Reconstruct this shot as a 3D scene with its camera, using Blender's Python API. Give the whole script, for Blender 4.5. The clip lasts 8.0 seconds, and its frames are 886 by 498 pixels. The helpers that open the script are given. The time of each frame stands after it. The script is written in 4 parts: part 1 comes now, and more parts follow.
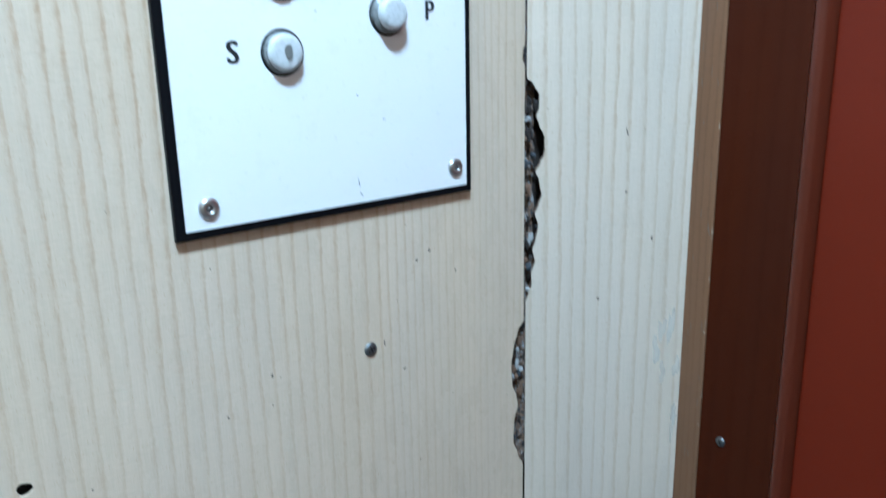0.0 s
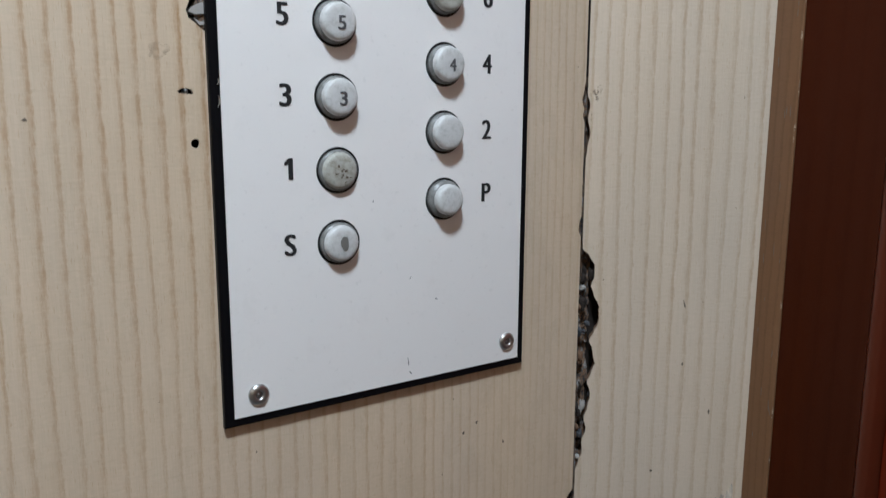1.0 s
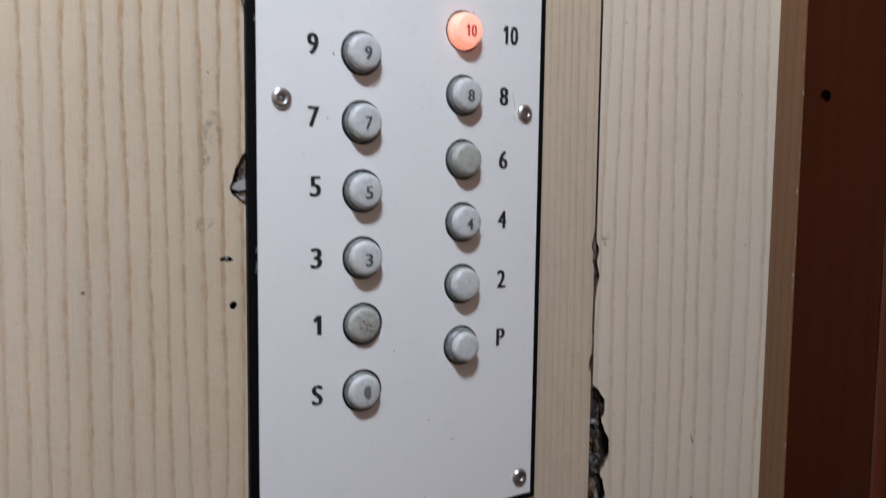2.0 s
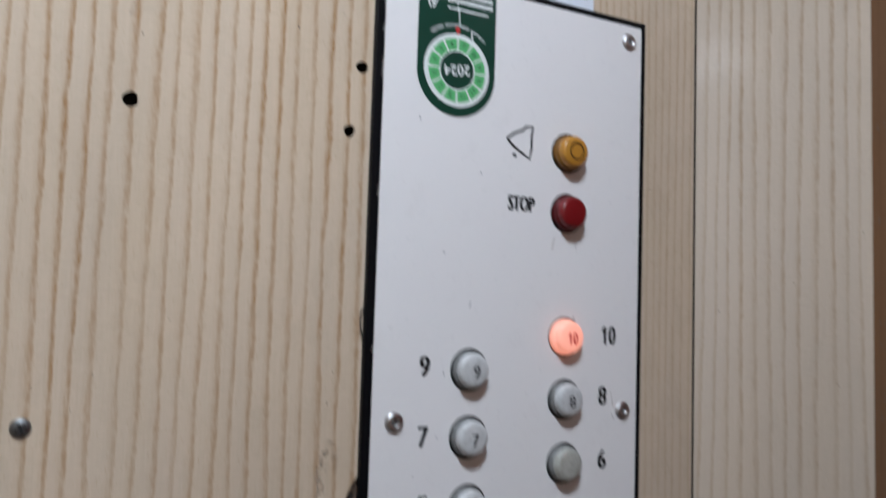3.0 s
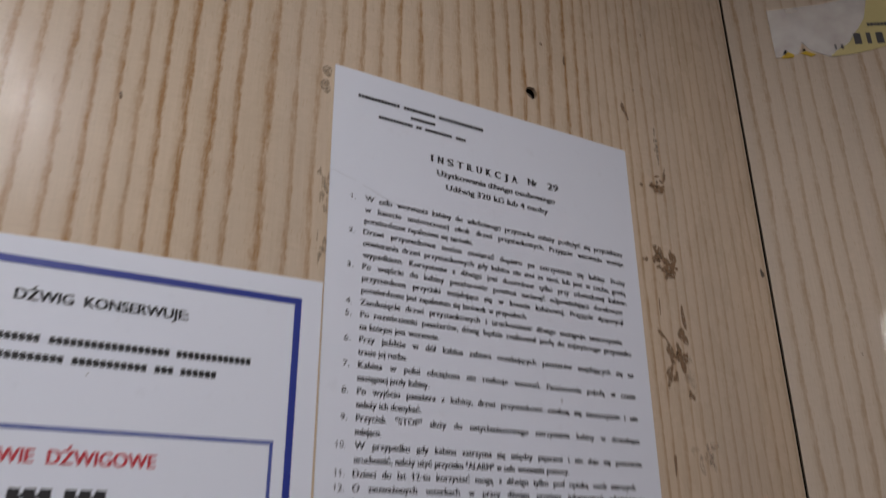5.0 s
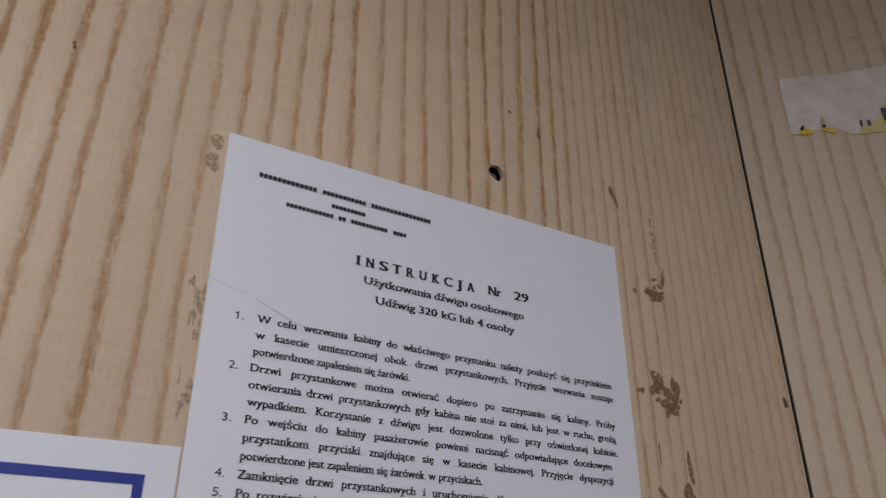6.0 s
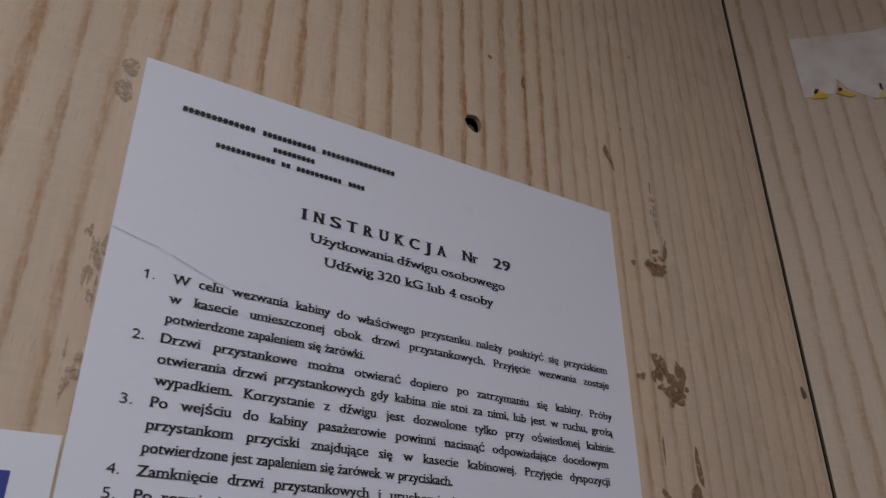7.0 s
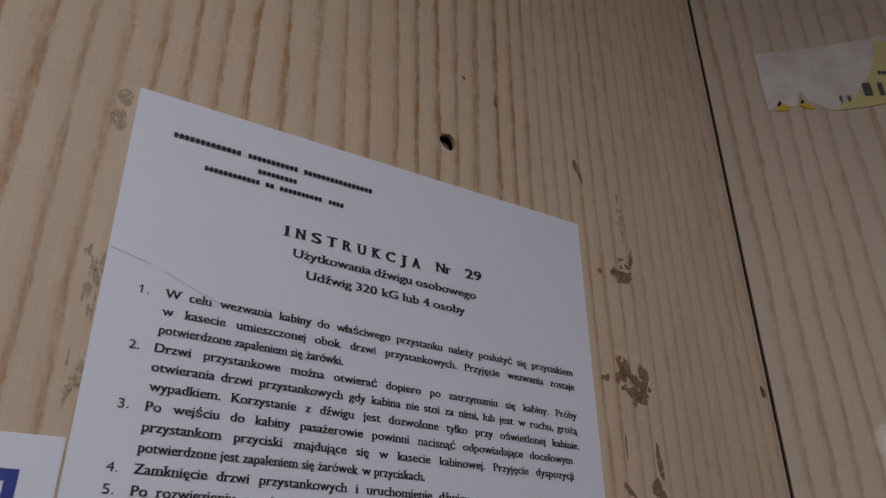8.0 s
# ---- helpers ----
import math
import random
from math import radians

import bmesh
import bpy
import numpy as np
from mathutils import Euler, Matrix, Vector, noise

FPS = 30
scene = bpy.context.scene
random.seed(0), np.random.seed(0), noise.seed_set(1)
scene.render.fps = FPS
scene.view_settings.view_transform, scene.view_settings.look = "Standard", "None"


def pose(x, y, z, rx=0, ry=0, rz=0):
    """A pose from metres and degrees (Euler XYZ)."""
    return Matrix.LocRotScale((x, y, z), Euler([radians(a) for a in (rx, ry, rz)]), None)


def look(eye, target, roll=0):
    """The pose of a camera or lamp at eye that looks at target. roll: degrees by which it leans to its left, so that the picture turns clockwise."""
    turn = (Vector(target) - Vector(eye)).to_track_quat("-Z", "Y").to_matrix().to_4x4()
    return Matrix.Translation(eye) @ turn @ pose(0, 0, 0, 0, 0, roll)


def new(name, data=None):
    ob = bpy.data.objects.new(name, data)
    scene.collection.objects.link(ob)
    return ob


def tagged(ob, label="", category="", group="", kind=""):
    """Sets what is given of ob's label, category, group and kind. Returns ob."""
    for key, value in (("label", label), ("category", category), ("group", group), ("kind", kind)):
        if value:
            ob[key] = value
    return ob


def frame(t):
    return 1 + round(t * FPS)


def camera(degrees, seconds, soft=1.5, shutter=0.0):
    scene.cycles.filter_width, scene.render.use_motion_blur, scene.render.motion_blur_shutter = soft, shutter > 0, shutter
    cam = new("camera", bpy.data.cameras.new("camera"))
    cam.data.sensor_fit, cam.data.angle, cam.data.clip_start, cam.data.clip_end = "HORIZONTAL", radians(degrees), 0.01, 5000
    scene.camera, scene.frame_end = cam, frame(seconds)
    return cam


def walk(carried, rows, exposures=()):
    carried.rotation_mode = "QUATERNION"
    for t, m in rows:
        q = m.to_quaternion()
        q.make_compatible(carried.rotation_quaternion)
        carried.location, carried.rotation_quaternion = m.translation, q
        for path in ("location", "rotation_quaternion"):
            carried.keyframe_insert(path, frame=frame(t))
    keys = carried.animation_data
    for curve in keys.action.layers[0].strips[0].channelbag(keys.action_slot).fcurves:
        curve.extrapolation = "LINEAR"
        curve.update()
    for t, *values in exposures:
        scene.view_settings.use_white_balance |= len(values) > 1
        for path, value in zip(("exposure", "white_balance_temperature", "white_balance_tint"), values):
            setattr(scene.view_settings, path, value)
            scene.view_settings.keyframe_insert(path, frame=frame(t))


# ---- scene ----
# ---- camera and its walk ----
cam = camera(59.63, 8.0, soft=1.35, shutter=0.35)
PATH = [
    (0.0, (-0.1701, -0.5366, 1.0782), (0.4145, 0.2350, 0.8257), -1.26),
    (0.5, (-0.1609, -0.5340, 1.1361), (0.3811, 0.2836, 0.9418), 0.20),
    (1.0, (-0.1492, -0.5283, 1.1703), (0.3780, 0.3042, 1.0001), 0.20),
    (1.5, (-0.1484, -0.5490, 1.2021), (0.3709, 0.2933, 1.0579), 0.48),
    (1.7, (-0.1538, -0.5572, 1.2177), (0.3617, 0.2906, 1.0931), 0.60),
    (2.8, (-0.2128, -0.5517, 1.3487), (0.2781, 0.3185, 1.3907), 1.31),
    (3.0, (-0.2220, -0.5388, 1.3915), (0.2468, 0.3416, 1.4630), 1.77),
    (3.2, (-0.2229, -0.5289, 1.4209), (0.2175, 0.3608, 1.5413), 2.03),
    (3.5, (-0.2207, -0.5172, 1.4660), (0.2125, 0.3689, 1.6306), 1.88),
    (3.7, (-0.2110, -0.5132, 1.5038), (0.2113, 0.3699, 1.7082), 1.94),
    (4.0, (-0.2007, -0.4880, 1.5528), (0.2214, 0.3906, 1.7764), 1.74),
    (4.2, (-0.1866, -0.4651, 1.5800), (0.2244, 0.4090, 1.8389), 1.19),
    (4.5, (-0.1605, -0.4205, 1.6331), (0.2476, 0.4345, 1.9533), -0.17),
    (4.7, (-0.1413, -0.3851, 1.6580), (0.2859, 0.4490, 2.0070), -0.70),
    (5.0, (-0.1204, -0.3467, 1.6958), (0.3248, 0.4649, 2.0740), -0.40),
    (5.2, (-0.1081, -0.3242, 1.7237), (0.3396, 0.4744, 2.1259), -0.20),
    (6.3, (-0.0432, -0.2675, 1.7711), (0.4100, 0.4997, 2.2250), 0.16),
    (6.5, (-0.0378, -0.2609, 1.7734), (0.4194, 0.5027, 2.2292), 0.06),
    (7.0, (-0.0188, -0.2295, 1.7762), (0.4426, 0.5316, 2.2322), -0.18),
    (7.5, (-0.0114, -0.2319, 1.7805), (0.4548, 0.5283, 2.2331), -0.52),
    (8.0, (-0.0228, -0.2533, 1.7706), (0.4434, 0.5053, 2.2258), -0.74),
]
LOOKS = [
    (0.0, 2.63, 4200, -8),
    (0.2, 2.51, 4350, -6),
    (0.5, 2.03, 4930, -1),
    (1.0, 1.66, 5300, 3),
    (1.5, 1.53, 5350, 6),
    (3.0, 1.00, 5350, 8),
    (3.5, 0.63, 5400, 8),
    (4.0, 0.30, 5550, 14),
    (4.5, -0.17, 5800, 15),
    (5.0, -0.01, 6150, 16),
    (5.2, -0.01, 6150, 16),
    (6.3, 0.14, 6100, 16),
    (6.6, 0.14, 6100, 17),
    (7.0, -0.21, 6000, 17),
    (8.0, -0.31, 6000, 17),
]
walk(cam, [(t, look(eye, target, roll)) for t, eye, target, roll in PATH], LOOKS)

# ---- the cabin's plan ----
XC = 0.3372            # corner between the panelled wall and the splayed wall
PHI = radians(32.6)    # turn of the splayed wall towards the door
SPLAY = 0.166          # width of the splayed wall
XF = XC + SPLAY * math.cos(PHI)
YF = -SPLAY * math.sin(PHI)
X_BACK, Y_FAR, Z_TOP = -0.95, -1.30, 2.30

# wall frames: u along the wall, v up, w out of the wall into the cabin
MA = Matrix(((1, 0, 0, 0), (0, 0, -1, 0), (0, 1, 0, 0), (0, 0, 0, 1)))
MB = Matrix(((math.cos(PHI), 0, -math.sin(PHI), XC), (-math.sin(PHI), 0, -math.cos(PHI), 0), (0, 1, 0, 0), (0, 0, 0, 1)))
MF = Matrix(((0, 0, -1, XF), (-1, 0, 0, YF), (0, 1, 0, 0), (0, 0, 0, 1)))

# ---- world ----
world = bpy.data.worlds.new("world")
world.use_nodes = True
world.node_tree.nodes["Background"].inputs[0].default_value = (0.5, 0.55, 0.6, 1)
world.node_tree.nodes["Background"].inputs[1].default_value = 0.02
scene.world = world

MAIN_LAMP, SIDE_LAMP = 72.0, 15.0


# ---- materials ----
class Mat:
    """A node material with a Principled shader and short ways to add nodes."""

    def __init__(self, name, colour=(0.5, 0.5, 0.5), rough=0.5, metal=0.0, spec=0.5):
        self.m = bpy.data.materials.new(name)
        self.m.use_nodes = True
        self.t = self.m.node_tree
        self.b = self.t.nodes["Principled BSDF"]
        self.put("Base Color", (*colour, 1))
        self.put("Roughness", rough)
        self.put("Metallic", metal)
        self.put("Specular IOR Level", spec)
        self.co = self.t.nodes.new("ShaderNodeTexCoord").outputs["Object"]

    def put(self, socket, value):
        if isinstance(value, bpy.types.NodeSocket):
            self.t.links.new(value, self.b.inputs[socket])
        else:
            self.b.inputs[socket].default_value = value

    def stretch(self, sx, sy, sz, at=(0, 0, 0)):
        n = self.t.nodes.new("ShaderNodeMapping")
        n.inputs["Scale"].default_value = (sx, sy, sz)
        n.inputs["Location"].default_value = at
        self.t.links.new(self.co, n.inputs["Vector"])
        return n.outputs[0]

    def noise(self, sx, sy, sz, detail=2.0, rough=0.5, at=(0, 0, 0)):
        n = self.t.nodes.new("ShaderNodeTexNoise")
        n.inputs["Scale"].default_value = 1.0
        n.inputs["Detail"].default_value = detail
        n.inputs["Roughness"].default_value = rough
        self.t.links.new(self.stretch(sx, sy, sz, at), n.inputs["Vector"])
        return n.outputs[0]

    def calc(self, how, a, b=0.0, c=0.0):
        n = self.t.nodes.new("ShaderNodeMath")
        n.operation = how
        for i, v in enumerate((a, b, c)):
            if isinstance(v, bpy.types.NodeSocket):
                self.t.links.new(v, n.inputs[i])
            else:
                n.inputs[i].default_value = v
        return n.outputs[0]

    def ramp(self, fac, *stops):
        n = self.t.nodes.new("ShaderNodeValToRGB")
        e = n.color_ramp.elements
        while len(e) < len(stops):
            e.new(0.5)
        for s, (p, c) in zip(e, stops):
            s.position = p
            s.color = (c, c, c, 1) if isinstance(c, (int, float)) else (*c, 1)
        self.t.links.new(fac, n.inputs[0])
        return n.outputs[0]

    def mix(self, fac, a, b, how="MIX"):
        n = self.t.nodes.new("ShaderNodeMix")
        n.data_type, n.blend_type = "RGBA", how
        for i, v in ((0, fac), (6, a), (7, b)):
            if isinstance(v, bpy.types.NodeSocket):
                self.t.links.new(v, n.inputs[i])
            else:
                n.inputs[i].default_value = v if i == 0 else (*v, 1)
        return n.outputs[2]

    def bump(self, height, strength=0.2, dist=0.001):
        n = self.t.nodes.new("ShaderNodeBump")
        n.inputs["Strength"].default_value = strength
        n.inputs["Distance"].default_value = dist
        self.t.links.new(height, n.inputs["Height"])
        self.put("Normal", n.outputs[0])


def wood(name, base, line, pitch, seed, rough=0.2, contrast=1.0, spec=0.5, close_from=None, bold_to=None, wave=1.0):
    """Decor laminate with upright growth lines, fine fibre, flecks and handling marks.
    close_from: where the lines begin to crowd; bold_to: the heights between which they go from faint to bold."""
    k = Mat(name, base, rough, 0.0, spec)
    x = k.t.nodes.new("ShaderNodeSeparateXYZ")
    k.t.links.new(k.co, x.inputs[0])
    warp = k.calc("MULTIPLY_ADD", k.noise(13, 0.9, 1, 2, 0.5, (seed, seed * 2.3, 0)), 0.026, x.outputs[0])
    warp = k.calc("MULTIPLY_ADD", k.noise(90, 11, 1, 2, 0.5, (seed, 3, 0)), 0.0042, warp)
    warp = k.calc("MULTIPLY_ADD", k.noise(190, 34, 1, 2, 0.6, (seed, 29, 0)), 0.0026, warp)
    warp = k.calc("MULTIPLY_ADD", k.noise(600, 160, 1, 3, 0.7, (seed, 9, 0)), 0.0034, warp)
    strength = k.ramp(k.noise(30, 1.1, 1, 3, 0.6, (seed, 40, 0)), (0.30, 0.45), (0.62, 1.0))
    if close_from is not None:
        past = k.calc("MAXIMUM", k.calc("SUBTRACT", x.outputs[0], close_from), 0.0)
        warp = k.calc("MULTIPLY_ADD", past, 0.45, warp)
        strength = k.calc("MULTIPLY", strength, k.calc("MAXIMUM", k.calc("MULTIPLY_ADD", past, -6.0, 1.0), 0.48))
    # Fainter low down: partly the decor, partly washing-out by light put into colour.
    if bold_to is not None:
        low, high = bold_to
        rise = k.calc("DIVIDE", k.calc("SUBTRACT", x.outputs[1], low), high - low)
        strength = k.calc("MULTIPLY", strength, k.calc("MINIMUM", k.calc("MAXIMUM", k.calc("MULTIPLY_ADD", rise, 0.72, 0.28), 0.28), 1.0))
    saw = k.calc("FRACT", k.calc("DIVIDE", warp, pitch))
    band = k.ramp(saw, (0.0, 0.22), (0.06, 0.0), (0.46, 0.0), (0.68, 0.26), (0.81, 0.86), (0.92, 1.0), (1.0, 0.22))
    ragged = k.ramp(k.noise(420, 60, 1, 3, 0.75, (seed, 70, 0)), (0.30, 0.35), (0.60, 1.0))
    fac = k.calc("MULTIPLY", k.calc("MULTIPLY", band, strength), k.calc("MULTIPLY", ragged, contrast))
    fibre = k.noise(1300, 22, 1, 3, 0.7, (seed, 5, 0))
    grey = sum(base) / 3
    drift = k.ramp(k.noise(16, 3.0, 1, 3, 0.55, (seed, 81, 0)), (0.38, 0.0), (0.66, 0.25))
    col = k.mix(drift, base, tuple(0.5 * c + 0.46 * grey for c in base))
    col = k.mix(fac, col, line)
    col = k.mix(k.ramp(fibre, (0.35, 0.18), (0.65, 0.0)), col, tuple(c * 0.62 for c in base))
    dash = k.ramp(k.noise(1000, 130, 1, 1, 0.5, (seed, 61, 0)), (0.66, 0.0), (0.74, 0.24))
    col = k.mix(dash, col, line)
    fleck = k.ramp(k.noise(38, 420, 1, 2, 0.5, (seed, 15, 0)), (0.58, 0.0), (0.75, 0.20))
    col = k.mix(fleck, col, tuple(c * 0.72 for c in base))
    cross = k.ramp(k.noise(150, 520, 1, 3, 0.65, (seed, 47, 0)), (0.46, 0.0), (0.70, 0.16))
    col = k.mix(cross, col, tuple(min(1.0, c * 1.25) for c in base))
    broad = k.ramp(k.noise(9, 2.2, 1, 4, 0.55, (seed, 22, 0)), (0.3, 0.92), (0.7, 1.05))
    col = k.mix(1.0, col, broad, "MULTIPLY")
    grime = k.ramp(k.noise(22, 9, 1, 5, 0.68, (seed, 55, 0)), (0.58, 0.0), (0.80, 0.26))
    col = k.mix(grime, col, tuple(c * 0.58 for c in base))
    k.put("Base Color", col)
    k.put("Roughness", k.ramp(k.noise(60, 25, 1, 4, 0.6, (seed, 33, 0)), (0.3, rough * 0.8), (0.7, rough * 1.5)))
    k.bump(k.calc("ADD", k.calc("MULTIPLY", fibre, 0.12), k.calc("MULTIPLY", k.noise(30, 4, 1, 1, 0.4, (seed, 90, 0)), 3.0 * wave)), 0.35, 0.00035)
    return k.m


def plain(name, colour, rough=0.5, metal=0.0, vary=0.12, scale=300.0, bump=0.0, spec=0.5):
    """One colour with fine and broad variation and a little relief."""
    k = Mat(name, colour, rough, metal, spec)
    fine = k.noise(scale, scale, scale, 4, 0.6)
    broad = k.noise(scale / 14, scale / 14, scale / 14, 3, 0.5)
    v = k.calc("MULTIPLY_ADD", fine, vary, k.calc("MULTIPLY_ADD", broad, vary, 1.0 - vary))
    k.put("Base Color", k.mix(1.0, colour, k.ramp(v, (0.0, 0.0), (1.0, 1.0)), "MULTIPLY"))
    k.put("Roughness", k.calc("MULTIPLY_ADD", broad, rough * 0.5, rough * 0.75))
    if bump:
        k.bump(fine, bump, 0.0006)
    return k.m


def thin(material, scale, detail, low, high):
    """Lets what lies under a film or stain show through, in clouds; low and high: (noise, cover)."""
    t = material.node_tree
    cloud, ramp = t.nodes.new("ShaderNodeTexNoise"), t.nodes.new("ShaderNodeValToRGB")
    cloud.inputs["Scale"].default_value, cloud.inputs["Detail"].default_value = scale, detail
    for stop, (at, cover) in zip(ramp.color_ramp.elements, (low, high)):
        stop.position, stop.color = at, (cover, cover, cover, 1)
    t.links.new(t.nodes["Texture Coordinate"].outputs["Object"], cloud.inputs["Vector"])
    t.links.new(cloud.outputs[0], ramp.inputs[0])
    t.links.new(ramp.outputs[0], t.nodes["Principled BSDF"].inputs["Alpha"])


def worn(name, colour, dirt, rough, amount, scale=220.0):
    """A light moulding with dirt in blotches and specks."""
    k = Mat(name, colour, rough)
    a = k.ramp(k.noise(scale, scale, scale, 5, 0.7), (0.60 - amount * 0.2, 0.0), (0.80, amount))
    b = k.ramp(k.noise(scale * 4, scale * 4, scale * 4, 3, 0.7, at=(7, 3, 1)), (0.62, 0.0), (0.74, amount))
    k.put("Base Color", k.mix(b, k.mix(a, colour, dirt), tuple(c * 0.7 for c in dirt)))
    return k


CREAM, GROWTH = (0.622, 0.502, 0.364), (0.342, 0.182, 0.068)
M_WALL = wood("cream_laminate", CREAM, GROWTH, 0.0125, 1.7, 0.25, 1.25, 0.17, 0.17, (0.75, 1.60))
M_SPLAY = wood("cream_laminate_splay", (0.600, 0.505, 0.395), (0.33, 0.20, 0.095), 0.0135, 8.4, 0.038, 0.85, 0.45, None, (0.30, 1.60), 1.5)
# Colour of walls out of view, darkened to cut the light they bounce.
M_REST = wood("unseen_wall_brown", (0.32, 0.25, 0.18), (0.19, 0.13, 0.075), 0.014, 14.2)
M_OAK = wood("oak_edging", (0.175, 0.092, 0.044), (0.112, 0.056, 0.026), 0.009, 21.0, 0.5, 0.6, 0.2)
M_JAMB = wood("brown_jamb_laminate", (0.046, 0.0095, 0.0024), (0.028, 0.0058, 0.0014), 0.02, 27.0, 0.6, 0.5, 0.05)
M_DOOR = plain("oxide_red_gloss_paint", (0.108, 0.0112, 0.0026), 0.4, 0, 0.10, 60, 0.03, 0.2)
M_BEAD = plain("brown_red_gloss_bead", (0.075, 0.015, 0.006), 0.3, 0, 0.12, 60, 0.03, 0.4)
M_BLACK = plain("black_laminate_core", (0.004, 0.004, 0.005), 0.45, 0, 0.3, 500, 0.05, 0.10)
M_FACE = worn("white_engraving_laminate", (0.81, 0.785, 0.77), (0.52, 0.50, 0.47), 0.34, 0.16, 38.0)
M_FACE.bump(M_FACE.noise(900, 900, 900, 2, 0.5), 0.05, 0.0003)
M_FACE = M_FACE.m
M_HOLE = plain("dark_button_well", (0.020, 0.021, 0.020), 0.45, 0, 0.3, 400)
M_INK = plain("black_print", (0.009, 0.009, 0.010), 0.7, 0, 0.2, 900)
M_FADED = plain("grey_worn_print", (0.075, 0.075, 0.08), 0.5, 0, 0.35, 1500)
M_WORN = plain("rubbed_grey_print", (0.16, 0.155, 0.14), 0.5, 0, 0.6, 1200)
M_ALU = plain("aluminium_rivet", (0.60, 0.60, 0.60), 0.32, 1.0, 0.25, 700, 0.15)
M_STEEL = plain("dull_steel_screw", (0.26, 0.27, 0.28), 0.42, 1.0, 0.3, 700, 0.2)
M_PAPER = worn("white_copy_paper", (0.735, 0.772, 0.845), (0.64, 0.65, 0.67), 0.62, 0.10, 24.0)
M_PAPER.bump(M_PAPER.noise(45, 45, 45, 3, 0.5), 0.12, 0.0012)
M_PAPER = M_PAPER.m
M_TEXT = plain("toner_black", (0.012, 0.012, 0.014), 0.6, 0, 0.2, 900)
M_BLUE = plain("print_blue", (0.016, 0.034, 0.27), 0.5, 0, 0.15, 500)
M_PALEBLUE = plain("print_thin_blue", (0.06, 0.09, 0.33), 0.5, 0, 0.15, 500)
M_RED = plain("print_red", (0.50, 0.035, 0.045), 0.5, 0, 0.15, 500)
M_GREY = plain("print_grey", (0.21, 0.21, 0.24), 0.5, 0, 0.2, 700)
M_PEN = plain("felt_pen_black", (0.010, 0.010, 0.011), 0.45, 0, 0.3, 600)
M_GREEN = plain("sticker_dark_green", (0.006, 0.044, 0.026), 0.3, 0, 0.2, 300)
M_LEAF = worn("sticker_mid_green", (0.13, 0.46, 0.16), (0.45, 0.62, 0.42), 0.3, 0.35, 420.0).m
M_WHITE = plain("sticker_white", (0.76, 0.78, 0.76), 0.35, 0, 0.12, 300)
M_DOT = plain("sticker_red", (0.55, 0.03, 0.03), 0.4, 0, 0.1, 500)
M_BROWN = plain("dark_brown_moulding", (0.06, 0.028, 0.008), 0.5, 0, 0.3, 900)
M_GLUE = plain("dried_glue", (0.25, 0.155, 0.082), 0.6, 0, 0.4, 420, 0.3)
thin(M_GLUE, 420.0, 4.0, (0.36, 0.30), (0.58, 0.92))
M_OLDGLUE = plain("old_grey_glue", (0.43, 0.33, 0.225), 0.7, 0, 0.4, 420, 0.2)
thin(M_OLDGLUE, 600.0, 4.0, (0.40, 0.15), (0.60, 0.85))
M_SMUDGE = plain("faint_smudge", (0.54, 0.43, 0.32), 0.6, 0, 0.3, 260)
M_HAZE = plain("thin_handling_grime", (0.30, 0.22, 0.15), 0.6, 0, 0.4, 200)
thin(M_HAZE, 160.0, 4.0, (0.42, 0.0), (0.74, 0.36))
thin(M_SMUDGE, 300.0, 4.0, (0.38, 0.05), (0.66, 0.60))
M_SPECK = plain("dark_nick", (0.13, 0.10, 0.075), 0.7, 0, 0.4, 500)
M_PALE = plain("pale_mark", (0.76, 0.70, 0.61), 0.45, 0, 0.15, 300)
M_PALE.node_tree.nodes["Principled BSDF"].inputs["Alpha"].default_value = 0.38
# Backing far darker than chipboard: the shade in gaps is put into its colour.
M_VOID = plain("gap_shade_brown", (0.020, 0.013, 0.009), 0.9, 0, 0.6, 260, 0.6)
M_FIBRE = plain("torn_chipboard", (0.15, 0.085, 0.048), 0.9, 0, 0.7, 300, 0.9)
M_PLASTER = plain("grey_filler_crumbs", (0.34, 0.32, 0.30), 0.9, 0, 0.5, 380, 0.8)
M_SLATE = plain("dark_grey_mastic", (0.045, 0.047, 0.053), 0.7, 0, 0.4, 300, 0.5)
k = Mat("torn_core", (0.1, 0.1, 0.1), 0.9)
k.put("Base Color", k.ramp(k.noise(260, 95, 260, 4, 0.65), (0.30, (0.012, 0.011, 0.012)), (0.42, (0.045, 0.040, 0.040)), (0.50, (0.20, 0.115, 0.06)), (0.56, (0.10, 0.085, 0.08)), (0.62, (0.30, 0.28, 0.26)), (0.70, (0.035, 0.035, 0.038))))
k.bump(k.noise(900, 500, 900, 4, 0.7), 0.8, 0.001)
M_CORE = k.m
M_TAPE = plain("clear_tape_haze", (0.95, 0.94, 0.93), 0.35, 0, 0.12, 90, 0.05)
thin(M_TAPE, 32.0, 3.0, (0.35, 0.26), (0.65, 0.44))
M_FILM = plain("clear_tape", (0.78, 0.80, 0.84), 0.25, 0, 0.12, 90, 0.10)
M_FILM.node_tree.nodes["Principled BSDF"].inputs["Alpha"].default_value = 0.22
M_CREASE = plain("crease_shade_grey", (0.56, 0.58, 0.62), 0.6, 0, 0.12, 90)
M_YELLOW = plain("yellow_scrap", (0.62, 0.43, 0.035), 0.5, 0, 0.2, 300)
M_PALEYEL = plain("faded_yellow_scrap", (0.60, 0.52, 0.24), 0.5, 0, 0.2, 300)
